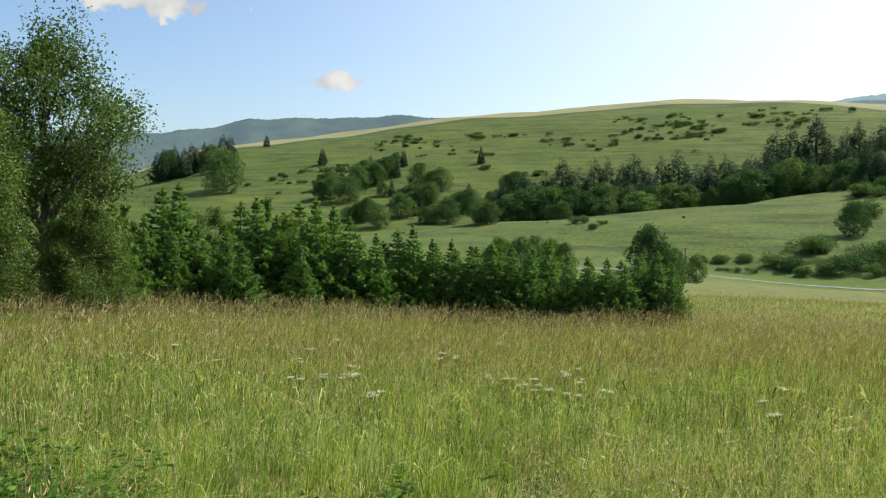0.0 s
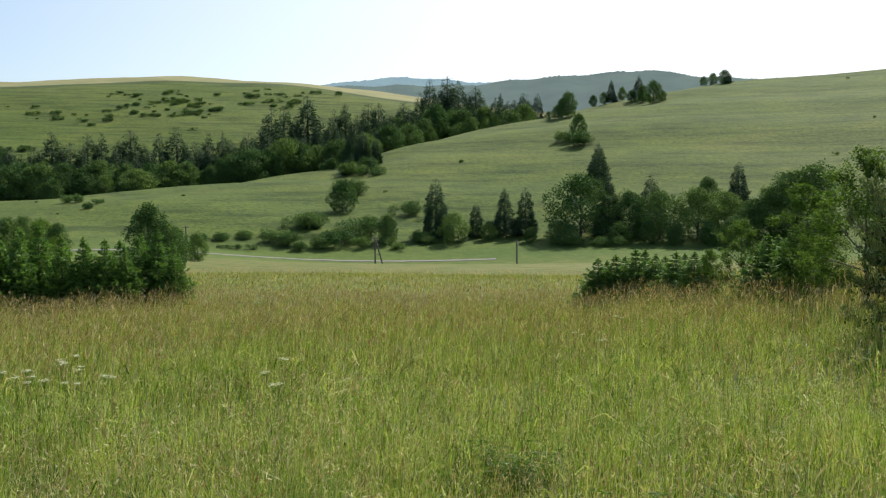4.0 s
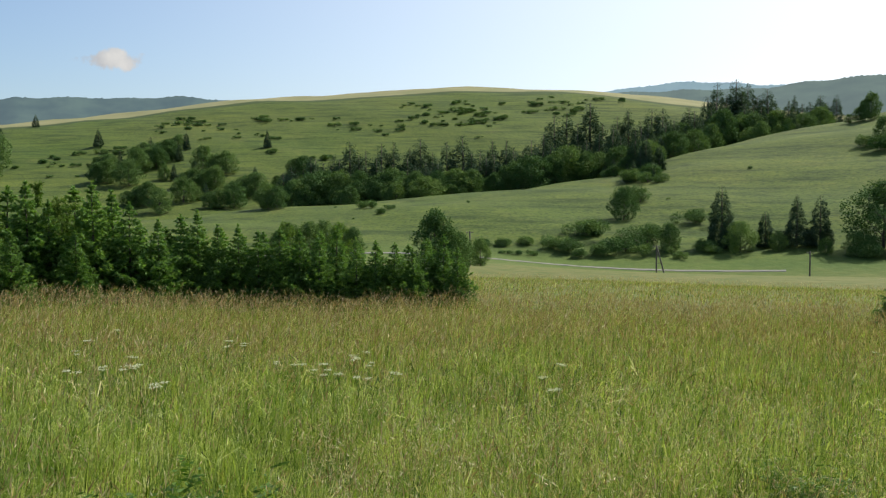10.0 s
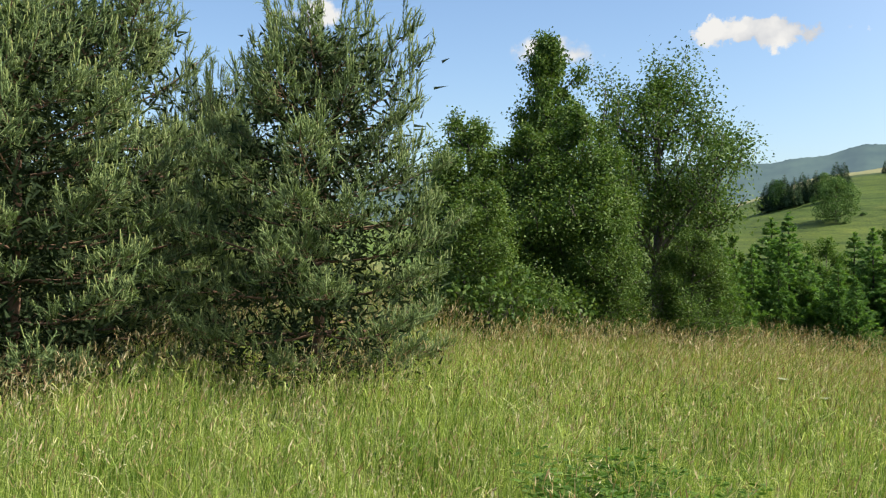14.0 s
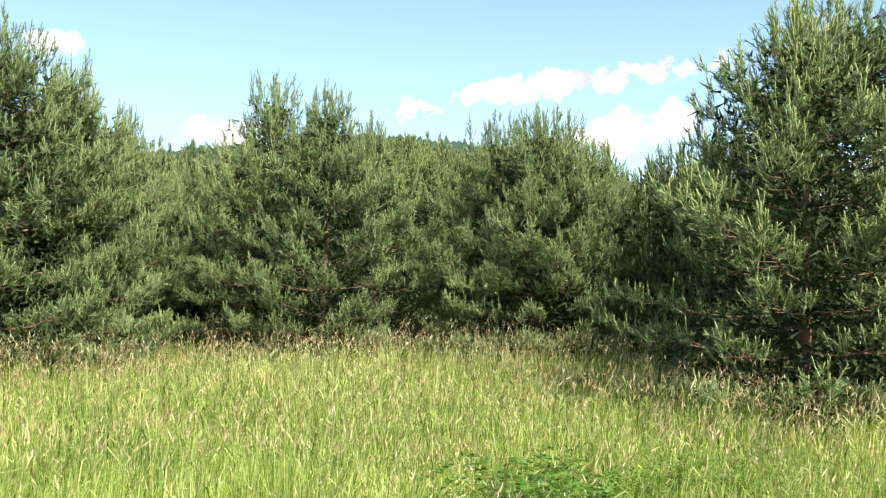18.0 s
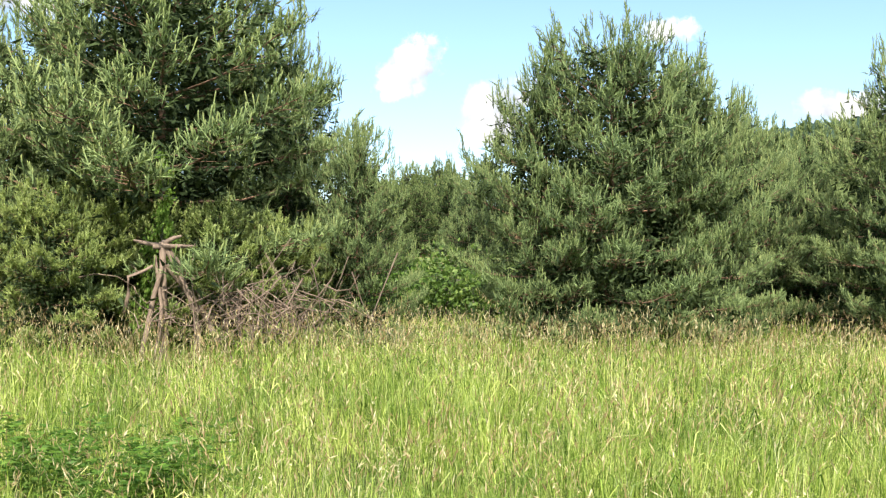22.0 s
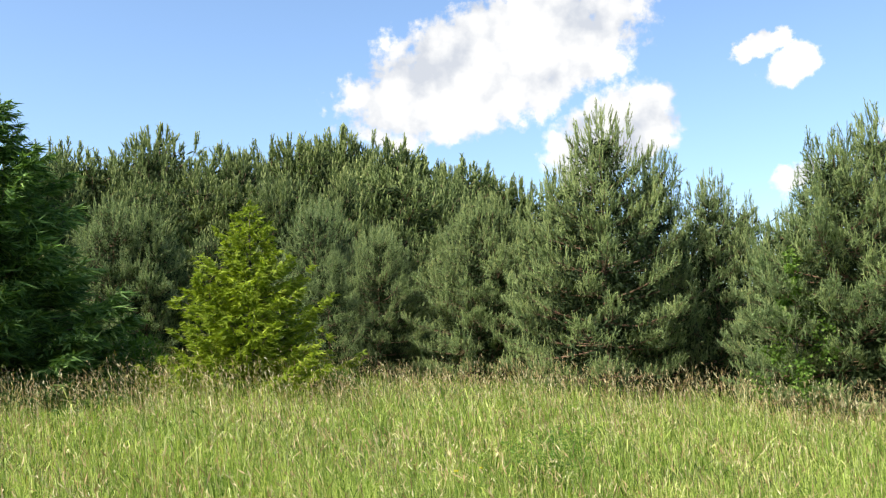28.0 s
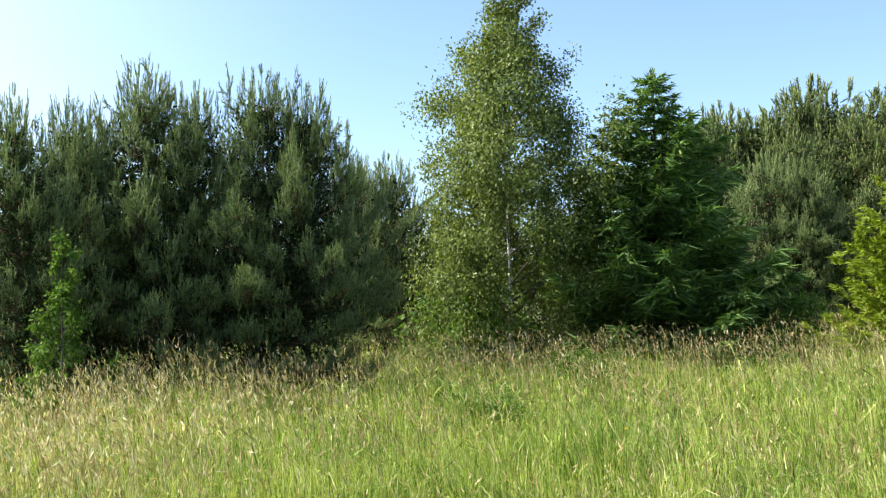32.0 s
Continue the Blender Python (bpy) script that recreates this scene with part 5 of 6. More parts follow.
stand([(az, d, el + 0.55 * math.sin(i * 2.7), 1.1 + 0.35 * (i * 5 % 7) / 6) for i, (az, d, el) in enumerate(WOOD)], "forest_pine", "forestpine", "tall pine in the wood behind the meadow", "tree", "wood behind the meadow", 1.0, 28)
stand([(az + 0.7, d - 3, el - 0.1, 0.75) for az, d, el in WOOD[::3]], "forest_pine", "backpine", "pointed pine in the wood behind the meadow", "tree", "wood behind the meadow", 0.75, 28)


# single trees at the uphill edge
stand([(205.2, 18, 18.0)], "birch_tree", "birch", "slender birch with small glossy leaves at the meadow edge", "tree", "", 0.9, 30)
stand([(196.9, 18.5, 13.6)], "spruce_tree", "nearspruce", "dark green spruce with drooping boughs beside the birch", "tree", "", 1.5, 31)
stand([(183.5, 17.5, 8.5)], "larch_tree", "larch", "bright yellow-green larch in front of the pines", "tree", "", 1.15, 32)
stand([(153.2, 17.2, 5.2), (229.8, 12.4, 4.8)], "birch_sapling", "sapling", "light green birch sapling between the pines", "tree", "birch saplings", 1.0, 33)


def backing():
    """Smaller pines that close the gaps behind the first row."""
    rng = np.random.default_rng(34)
    rows = []
    az = 44.0
    while az < 236:
        if not 106 < az < 119:
            rows.append((az, rng.uniform(24, 31), rng.uniform(4.0, 6.5) + (1.5 if az > 150 else 0.0), 1.0))
        az += rng.uniform(2.2, 3.4)
    rows += [(62.5, 19, 8.4, 1.0), (64.6, 20, 7.6, 1.0), (61.0, 18, 9.0, 0.9)]
    stand(rows, "pine_tree", "backpine", "young Scots pine crowded behind the meadow edge", "tree", "pines behind the edge", 1.25, 35)
    stand([(108, 24, 1.0), (110.5, 27, 0.5), (113, 26, 0.8), (115.5, 25, 0.2), (118, 26, 1.5), (31, 25, -0.6), (28, 27, -1.5), (33, 26, -0.8), (190, 19, 1.0), (200, 18, 0.2), (209, 18, 1.6)],
          "bush", "nearbush", "fresh green bush at the meadow edge", "bush", "edge bushes", 1.0, 36)


backing()


# ---- meadow grass ----
VALLEYWARD, UPHILL, ALL_ROUND = (-68, 52), (52, 238), (-68, 238)


def scatter(n, r0, r1, rng, wedge=ALL_ROUND):
    r = np.sqrt(rng.uniform(r0 * r0, r1 * r1, size=n))
    az = rng.uniform(*wedge, size=n)
    a = np.radians(az)
    x, y = -np.sin(a) * r, np.cos(a) * r
    return np.stack([x, y, height(x, y) - 0.02], axis=-1)


def tussock(p):
    x, y = p[:, 0], p[:, 1]
    return 1.0 + 0.30 * np.sin(x * 1.7 + 1.1 * np.sin(y * 0.9)) * np.cos(y * 1.3 + 0.8 * np.sin(x * 0.6)) + 0.20 * np.sin(x * 5.3 + 1.4 * np.sin(y * 3.1)) * np.cos(y * 4.7 + 1.2 * np.sin(x * 2.6)) + 0.12 * np.sin(x * 0.35 + 2) * np.sin(y * 0.31)


def ripeness(p):
    """How far the sward has turned straw-coloured: most on the open slope towards the valley."""
    r = np.hypot(p[:, 0], p[:, 1])
    az = (np.degrees(np.arctan2(-p[:, 0], p[:, 1])) + 180) % 360 - 180
    slope = np.clip((az + 90) / 25, 0, 1) * np.clip((45 - az) / 25, 0, 1)
    out = np.clip((r - 11.0) / 12, 0, 1)
    patchy = 0.5 + 0.5 * np.sin(p[:, 0] * 0.45 + 1.5 * np.sin(p[:, 1] * 0.3)) * np.cos(p[:, 1] * 0.5 + p[:, 0] * 0.2)
    return np.clip(0.03 + 0.14 * patchy * out + 0.60 * slope * out, 0, 0.9)


def blades(n, r0, r1, tall, width, bend, rng, parts_=2, wedge=ALL_ROUND):
    """Blades of grass, bent; the green ones and the ripe ones."""
    p = scatter(n, r0, r1, rng, wedge)
    size = np.ones(n)
    a = rng.uniform(0, 6.283, size=n)
    if r1 < 20:
        # two thirds of the blades grow in tufts and lean out of them
        per = 26
        k = int(n * 0.66) // per * per
        spread = 0.05 + 0.008 * r1
        off = rng.normal(size=(k, 2)) * spread
        p[:k, :2] = np.repeat(p[:k // per, :2], per, axis=0) + off
        p[:k, 2] = height(p[:k, 0], p[:k, 1]) - 0.02
        size[:k] = np.repeat(rng.uniform(0.62, 1.28, size=k // per), per) * (1.05 - 0.9 * np.clip(np.hypot(off[:, 0], off[:, 1]) - spread, 0, 0.3))
        a[:k] = np.arctan2(off[:, 1], off[:, 0]) + rng.normal(size=k) * 0.5
    ripe = rng.random(n) < ripeness(p)
    h = tall * rng.uniform(0.4, 1.15, size=n) * tussock(p) * size
    lean = np.stack([np.cos(a), np.sin(a)], axis=-1) * (rng.uniform(0.05, bend, size=(n, 1)) * np.where(rng.random((n, 1)) < 0.22, 1.7, 1.0)) + np.array([0.25, 0.12]) * rng.uniform(0.0, 1.0, size=(n, 1))
    t = rng.uniform(0, 6.283, size=n)
    side = np.stack([np.cos(t), np.sin(t), np.zeros(n)], axis=-1) * (width * 0.5 * rng.uniform(0.6, 1.4, size=n))[:, None]
    up = np.array([0, 0, 1.0])
    flat = np.concatenate([lean, np.zeros((n, 1))], axis=-1)
    stoop = np.linalg.norm(lean, axis=1, keepdims=True)
    tip = p + (up * (1 - 0.38 * stoop) + flat) * h[:, None]
    mid = p + (up * 0.62 + flat * 0.30) * h[:, None]
    made = []
    for keep in (~ripe, ripe):
        q, s, m, e = p[keep], side[keep], mid[keep], tip[keep]
        k = len(q)
        if parts_ == 1:
            made.append((np.stack([q - s, q + s, e], axis=1).reshape(-1, 3), [np.arange(3 * k).reshape(k, 3)]))
        else:
            i = np.arange(k)[:, None] * 5
            made.append((np.stack([q - s, q + s, m + s * 0.8, m - s * 0.8, e], axis=1).reshape(-1, 3), [i + np.array([[0, 1, 2, 3]]), i + np.array([[3, 2, 4]])]))
    return made


def merged(groups):
    vs, quads, tris, n = [], [], [], 0
    for v, fs in groups:
        vs.append(v)
        for f in fs:
            (quads if f.shape[1] == 4 else tris).append(f + n)
        n += len(v)
    return np.concatenate(vs), [np.concatenate(g) for g in (quads, tris) if g]


def stems_and_heads(n, r0, r1, tall, width, head, rng, wedge=ALL_ROUND):
    """Flowering grasses: a thin stem with a loose, nodding head."""
    p = scatter(n, r0, r1, rng, wedge)
    h = tall * rng.uniform(0.7, 1.3, size=n) * tussock(p)
    a = rng.uniform(0, 6.283, size=n)
    lean = np.stack([np.cos(a), np.sin(a), np.zeros(n)], axis=-1) * rng.uniform(0.03, 0.25, size=(n, 1)) + np.array([0.14, 0.07, 0])
    top = p + (np.array([0, 0, 0.97]) + lean) * h[:, None]
    t = rng.uniform(0, 6.283, size=n)
    side = np.stack([np.cos(t), np.sin(t), np.zeros(n)], axis=-1) * width * 0.5
    stem = np.stack([p - side, p + side, top], axis=1).reshape(-1, 3), [np.arange(3 * n).reshape(n, 3)]
    d = unit(lean * 1.2 + np.array([0, 0, 0.8]) + rng.normal(size=(n, 3)) * 0.2)
    hv, hf = [], []
    k = 2
    for j in range(k):
        w = unit(d + rng.normal(size=(n, 3)) * 0.30)
        b = top + d * head * (j / k - 0.45)
        v, f = leaves(b, w, head * rng.uniform(0.55, 1.1, size=n), head * 0.085 * rng.uniform(0.7, 1.4, size=n), rng)
        hv.append(v)
        hf.append(f)
    v, fs = joined(list(zip(hv, hf)))
    return stem, (v, fs)


def meadow():
    rng = np.random.default_rng(7)
    bands = [(30000, 0.0, 2.6, 0.30, 0.006, 0.8, 2, (-180, 180)), (150000, 2.6, 5.4, 0.42, 0.0034, 0.85, 2, ALL_ROUND), (160000, 5.4, 9.5, 0.46, 0.0050, 0.8, 2, ALL_ROUND),
             (140000, 9.5, 17.0, 0.48, 0.0078, 0.75, 2, ALL_ROUND), (30000, 17.0, 24.0, 0.48, 0.018, 0.7, 1, UPHILL), (150000, 17.0, 38.0, 0.46, 0.015, 0.7, 1, VALLEYWARD),
             (90000, 38.0, 110.0, 0.36, 0.05, 0.6, 1, VALLEYWARD)]
    sets = [blades(n, a, b, tall, w, bend, rng, k, wedge) for n, a, b, tall, w, bend, k, wedge in bands]
    for which, name, mat, label in ((0, "meadow_grass", GRASS, "tall uncut green meadow grass"), (1, "ripe_meadow_grass", RIPE_GRASS, "straw-coloured ripening meadow grass")):
        v, f = merged([s[which] for s in sets])
        ob = new(name, mesh_of(name, v, f))
        ob.data.materials.append(mat)
        tagged(ob, label, "grass", kind="stuff")
    stems, heads = [], []
    for n, a, b, tall, w, head, wedge in ((9000, 2.6, 6.0, 0.62, 0.003, 0.06, ALL_ROUND), (19000, 6.0, 14.0, 0.62, 0.0042, 0.085, UPHILL), (11000, 6.0, 14.0, 0.64, 0.0042, 0.075, VALLEYWARD),
                                          (9000, 14.0, 18.0, 0.62, 0.006, 0.09, UPHILL), (56000, 14.0, 40.0, 0.62, 0.008, 0.14, VALLEYWARD), (20000, 40, 110, 0.46, 0.02, 0.2, VALLEYWARD)):
        s, h = stems_and_heads(n, a, b, tall, w, head, rng, wedge)
        stems.append(s)
        heads.append(h)
    v, f = merged(stems)
    ob = new("grass_stems", mesh_of("grass_stems", v, f))
    ob.data.materials.append(GRASS)
    tagged(ob, "thin pale green flowering grass stems", "grass", kind="stuff")
    v, f = merged(heads)
    ob = new("grass_seed_heads", mesh_of("grass_seed_heads", v, f))
    ob.data.materials.append(SEED_HEADS)
    tagged(ob, "pinkish-brown nodding grass seed heads", "grass", kind="stuff")

    n = 7000
    p = np.concatenate([scatter(2500, 2.8, 8.0, rng, (-68, -4)), scatter(4500, 2.8, 12.0, rng)])
    h = 0.68 * rng.uniform(0.75, 1.2, size=n) * tussock(p)
    a = rng.uniform(0, 6.283, size=n)
    lean = np.stack([np.cos(a), np.sin(a), np.zeros(n)], axis=-1) * rng.uniform(0.1, 0.4, size=(n, 1))
    top = p + (np.array([0, 0, 0.95]) + lean) * h[:, None]
    t = rng.uniform(0, 6.283, size=n)
    side = np.stack([np.cos(t), np.sin(t), np.zeros(n)], axis=-1) * 0.0016
    axis = unit(lean * 1.6 + np.array([0, 0, 0.7]))
    stalk = np.stack([p - side, p + side, top], axis=1).reshape(-1, 3), [np.arange(3 * n).reshape(n, 3)]
    per = 7
    along = rng.uniform(-0.14, 0.02, size=(n, per, 1))
    grain = top[:, None, :] + axis[:, None, :] * along + rng.normal(size=(n, per, 3)) * np.array([0.012, 0.012, 0.008])
    way_ = unit(axis[:, None, :] + rng.normal(size=(n, per, 3)) * 0.55)
    v, f = leaves(grain.reshape(-1, 3), way_.reshape(-1, 3), rng.uniform(0.016, 0.034, size=n * per), 0.0055, rng)
    v, f = merged([stalk, (v, [f])])
    ob = new("grass_panicles", mesh_of("grass_panicles", v, f))
    ob.data.materials.append(PANICLES)
    tagged(ob, "loose pale panicles of flowering grass", "grass", kind="stuff")

    # pale arching stalks over the sward
    n = 11000
    p = scatter(n, 2.7, 13.0, rng)
    h = rng.uniform(0.35, 0.62, size=n) * tussock(p)
    a = rng.uniform(0, 6.283, size=n)
    d = np.stack([np.cos(a), np.sin(a), np.zeros(n)], axis=-1) + np.array([0.5, 0.25, 0])
    wide = np.hypot(p[:, 0], p[:, 1])[:, None] * 0.00036 + 0.0008
    t = rng.uniform(0, 6.283, size=n)
    side = np.stack([np.cos(t), np.sin(t), np.zeros(n)], axis=-1) * wide
    up = np.array([0, 0, 1.0])
    bow = rng.uniform(0.15, 0.9, size=(n, 1))
    one = p + (up * 0.8 + d * 0.12 * bow) * h[:, None]
    two = p + (up * (1.02 - 0.25 * bow) + d * 0.42 * bow) * h[:, None]
    end = p + (up * (1.05 - 0.65 * bow) + d * 0.75 * bow) * h[:, None]
    i = np.arange(n)[:, None] * 5
    quad = np.stack([one - side, one + side, two + side * 1.3, two - side * 1.3, end], axis=1).reshape(-1, 3)
    foot = np.stack([p - side * 0.6, p + side * 0.6, one], axis=1).reshape(-1, 3), [np.arange(3 * n).reshape(n, 3)]
    v, f = merged([(quad, [i + np.array([[0, 1, 2, 3]]), i + np.array([[3, 2, 4]])]), foot])
    ob = new("arching_grass", mesh_of("arching_grass", v, f))
    ob.data.materials.append(GRASS)
    tagged(ob, "arching green blades bent over the meadow grass", "grass", kind="stuff")

    # taller grasses in flower along the foot of the pines
    n = 4700
    a = np.radians(np.where(np.arange(n) < 3200, rng.uniform(52, 238, size=n), rng.normal(229, 6.5, size=n)))
    r = np.where(np.arange(n) < 3200, rng.uniform(13.4, 17.3, size=n), rng.uniform(5.5, 12.5, size=n))
    p = np.stack([-np.sin(a) * r, np.cos(a) * r, height(-np.sin(a) * r, np.cos(a) * r) - 0.02], axis=-1)
    h = rng.uniform(0.5, 0.86, size=n)
    lean = rng.normal(size=(n, 3)) * np.array([0.10, 0.10, 0]) + np.array([0.10, 0.05, 0])
    top = p + (np.array([0, 0, 0.98]) + lean) * h[:, None]
    t = rng.uniform(0, 6.283, size=n)
    side = np.stack([np.cos(t), np.sin(t), np.zeros(n)], axis=-1) * 0.0035
    stalk = np.stack([p - side, p + side, top], axis=1).reshape(-1, 3), [np.arange(3 * n).reshape(n, 3)]
    axis = unit(lean * 2.0 + np.array([0, 0, 0.8]))
    per = 4
    grain = top[:, None, :] + axis[:, None, :] * rng.uniform(-0.13, 0.0, size=(n, per, 1))
    way_ = unit(axis[:, None, :] + rng.normal(size=(n, per, 3)) * 0.3)
    v, f = leaves(grain.reshape(-1, 3), way_.reshape(-1, 3), rng.uniform(0.04, 0.08, size=n * per), 0.011, rng)
    v, f = merged([stalk, (v, [f])])
    ob = new("edge_grass", mesh_of("edge_grass", v, f))
    ob.data.materials.append(PANICLES)
    tagged(ob, "tall tan grass heads along the foot of the pines", "grass", kind="stuff")


meadow()


# ---- valley road, poles and fence ----
def valley_road():
    az = np.linspace(4, -31, 140)
    v, half = [], 0.55
    for a in az:
        r = 274 + 4 * math.sin((a + 10) * 0.08)
        for k in range(4):
            p = toward(a) * (r + (-half * 1.5, -half, half, half * 1.5)[k])
            v.append((p.x, p.y, float(height(p.x, p.y)) + (-0.3, 0.14, 0.22, -0.3)[k]))
    i = np.arange(len(v)).reshape(-1, 4)
    quads = np.concatenate([np.stack([i[:-1, k], i[1:, k], i[1:, k + 1], i[:-1, k + 1]], axis=-1) for k in range(3)])
    ob = new("road", mesh_of("road", np.array(v), quads))
    ob.data.materials.append(GRAVEL)
    tagged(ob, "narrow pale road along the valley floor", "road", kind="structure")


valley_road()


def tube_part(name, pts, r0, r1, mat, parent, sides=8, label=""):
    t = Tubes()
    t.line(pts, r0, r1, sides)
    return part(name, t.mesh(name), mat, parent, label)


def power_pole(az, dist, high, braced):
    x, y, z = place(az, dist)
    root = new("power_pole")
    root.matrix_world = pose(x, y, z, 0, 0, az)
    tube_part("pole", [(0, 0, -0.3), (0, 0, high * 0.5), (0, 0, high)], 0.21, 0.16, POLE_WOOD, root)
    if braced:
        tube_part("brace", [(2.1, 0.3, -0.3), (1.1, 0.15, high * 0.47), (0.1, 0, high * 0.93)], 0.21, 0.16, POLE_WOOD, root)
        tube_part("crosspiece", [(-0.1, 0.05, high * 0.42), (1.3, 0.2, high * 0.42)], 0.07, 0.07, POLE_WOOD, root, 6)
    bar = tube_part("crossarm", [(-0.8, 0, high - 0.35), (0.8, 0, high - 0.35)], 0.07, 0.07, POLE_WOOD, root, 4)
    for dx in (-0.7, 0.0, 0.7):
        tube_part("insulator", [(dx, 0, high - 0.32), (dx, 0, high - 0.16), (dx, 0, high - 0.05)], 0.06, 0.04, PORCELAIN, root, 6)
    tagged(root, "weathered wooden power pole with a slanting brace" if braced else "weathered wooden power pole in the valley meadow", "pole", "power poles")


power_pole(-24.1, 250, EYE + 250 * math.tan(radians(-2.95)) - place(-24.1, 250)[2], True)
power_pole(-32.2, 245, EYE + 245 * math.tan(radians(-3.2)) - place(-32.2, 245)[2], False)
power_pole(-13.6, 235, EYE + 235 * math.tan(radians(-2.15)) - place(-13.6, 235)[2], False)


# ---- scrub on the opposite hillside ----
def hillside_scrub():
    rng = np.random.default_rng(50)
    patches = [(-13.5, 4.35, 3.8, 0.65, 58), (-19.3, 4.55, 2.2, 0.25, 14), (-17.5, 5.0, 0.8, 0.1, 5), (-10.5, 4.95, 1.6, 0.12, 7), (-3.0, 4.2, 3.2, 0.15, 12), (2.5, 3.9, 3.0, 0.18, 12),
               (-2.4, 2.4, 0.6, 0.08, 5), (-5.3, 2.0, 0.8, 0.08, 5), (6.0, 2.2, 3.0, 0.3, 12), (9.0, 1.5, 3.0, 0.4, 12), (0.0, 3.3, 5.0, 0.5, 16), (-8.0, 3.6, 4.0, 0.5, 12), (-20.0, 5.1, 3.5, 0.15, 10)]
    rows = []
    for az, el, wide, high, n in patches:
        for _ in range(int(n * 1.1)):
            a = az + rng.normal() * wide * 0.36
            e = el + rng.normal() * high * 0.6
            r = np.linspace(540, 985, 120)
            d = [toward(a) * q for q in r]
            up = np.degrees(np.arctan2(height([p.x for p in d], [p.y for p in d]) - EYE, r))
            k = int(np.argmin(np.abs(up - e)))
            size = rng.uniform(1.0, 3.2)
            rows.append((a, float(r[k]), float(up[k] + math.degrees(size / r[k]))))
    stand(rows, "shrub", "farbush", "dark hawthorn shrub on the open hillside", "bush", "hillside shrubs", 1.5, 51)
    low = []
    for _ in range(34):
        a, r = rng.uniform(-60, 18), rng.uniform(300, 640)
        size = rng.uniform(0.5, 1.3)
        x, y, z = place(a, r)
        low.append((a, r, math.degrees(math.atan2(z + size - EYE, r))))
    stand(low, "shrub", "farbush", "low shrub on the grazed pasture", "bush", "pasture shrubs", 1.2, 52)


hillside_scrub()


# ---- broken pine with a heap of dead branches ----
def broken_pine():
    rng = np.random.default_rng(60)
    x, y, z = place(126.3, 14.6)
    root = new("broken_pine")
    root.matrix_world = pose(x, y, z, 0, 0, 126.3)
    top = np.array([0.0, 0.0, 1.72])
    tube_part("stump", [(0.05, 0.1, -0.1), (0.03, 0.05, 0.8), top], 0.060, 0.045, DEAD_WOOD, root, 9, "splintered broken trunk")
    for dx, dy, foot_z, r in ((-0.50, 0.05, 0.75, 0.030), (-0.28, -0.15, 0.1, 0.040), (-0.10, -0.25, 0.05, 0.030), (0.50, -0.2, 0.05, 0.046),
                              (0.98, -0.1, 0.0, 0.050), (0.72, 0.2, 0.35, 0.030)):
        f = np.array([dx, dy, foot_z])
        head = top + np.array([rng.normal() * 0.07 + dx * 0.10, rng.normal() * 0.05, rng.uniform(-0.34, 0.0)])
        mid = (head + f) / 2 + np.array([dx * 0.10, 0, 0.10]) + rng.normal(size=3) * 0.07
        tube_part("prop_branch", [head, (head + mid) / 2 + rng.normal(size=3) * 0.02, mid, (mid + f) / 2 + rng.normal(size=3) * 0.03, f], r * 0.75, r, DEAD_WOOD, root, 7)
    for dx, rise in ((-0.38, 0.03), (0.42, -0.04), (0.25, 0.10)):
        e = top + np.array([dx, rng.normal() * 0.08, rise])
        tube_part("snag", [top - np.array([dx * 0.3, 0, 0.05]), (top + e) / 2 + rng.normal(size=3) * 0.02, e], 0.045, 0.022, DEAD_WOOD, root, 6)
    tagged(root, "broken pine trunk propped on its splintered branches", "tree stump")

    heap = new("branch_heap")
    heap.matrix_world = pose(x + 0.0, y, z, 0, 0, 126.3)
    for k in range(210):
        c = np.array([rng.normal() * 0.75 + 1.25, rng.uniform(-0.7, 0.4), abs(rng.normal()) * 0.34 + 0.50])
        c[0] = max(c[0], -0.7)
        a = rng.uniform(0, 6.28)
        d = np.array([math.cos(a), math.sin(a) * 0.6, rng.normal() * 0.7]) * rng.uniform(0.15, 0.50)
        if c[2] - abs(d[2]) < -0.05:
            c[2] = abs(d[2])
        bow = rng.normal(size=3) * 0.10
        tube_part("dead_branch", [c - d, c - d * 0.4 + bow * 0.8, c + d * 0.3 + bow, c + d], rng.uniform(0.006, 0.014), 0.003, DEAD_WOOD, heap, 4)
    tagged(heap, "tangled heap of dead brown branches under the pines", "branches")


broken_pine()
# live boughs that hang over the heap
stand([(132.4, 15.2, 4.6, 1.15), (130.3, 15.7, 3.6, 1.1), (134.6, 15.8, 2.0, 0.9), (129.5, 16.0, 7.8, 0.65), (123.0, 15.4, 3.6, 1.3), (120.4, 15.8, 3.0, 1.3), (126.4, 16.0, 3.4, 1.2), (117.8, 16.2, 2.8, 0.9)],
      "pine_sapling", "lowpine", "low yellow-green pine bush leaning over dead branches", "tree", "low pines", 1.3, 61)
stand([(126.3, 15.0, 6.0)], "birch_sapling", "sapling", "thin yellowish birch sapling among the pine boughs", "tree", "birch saplings", 0.55, 62)


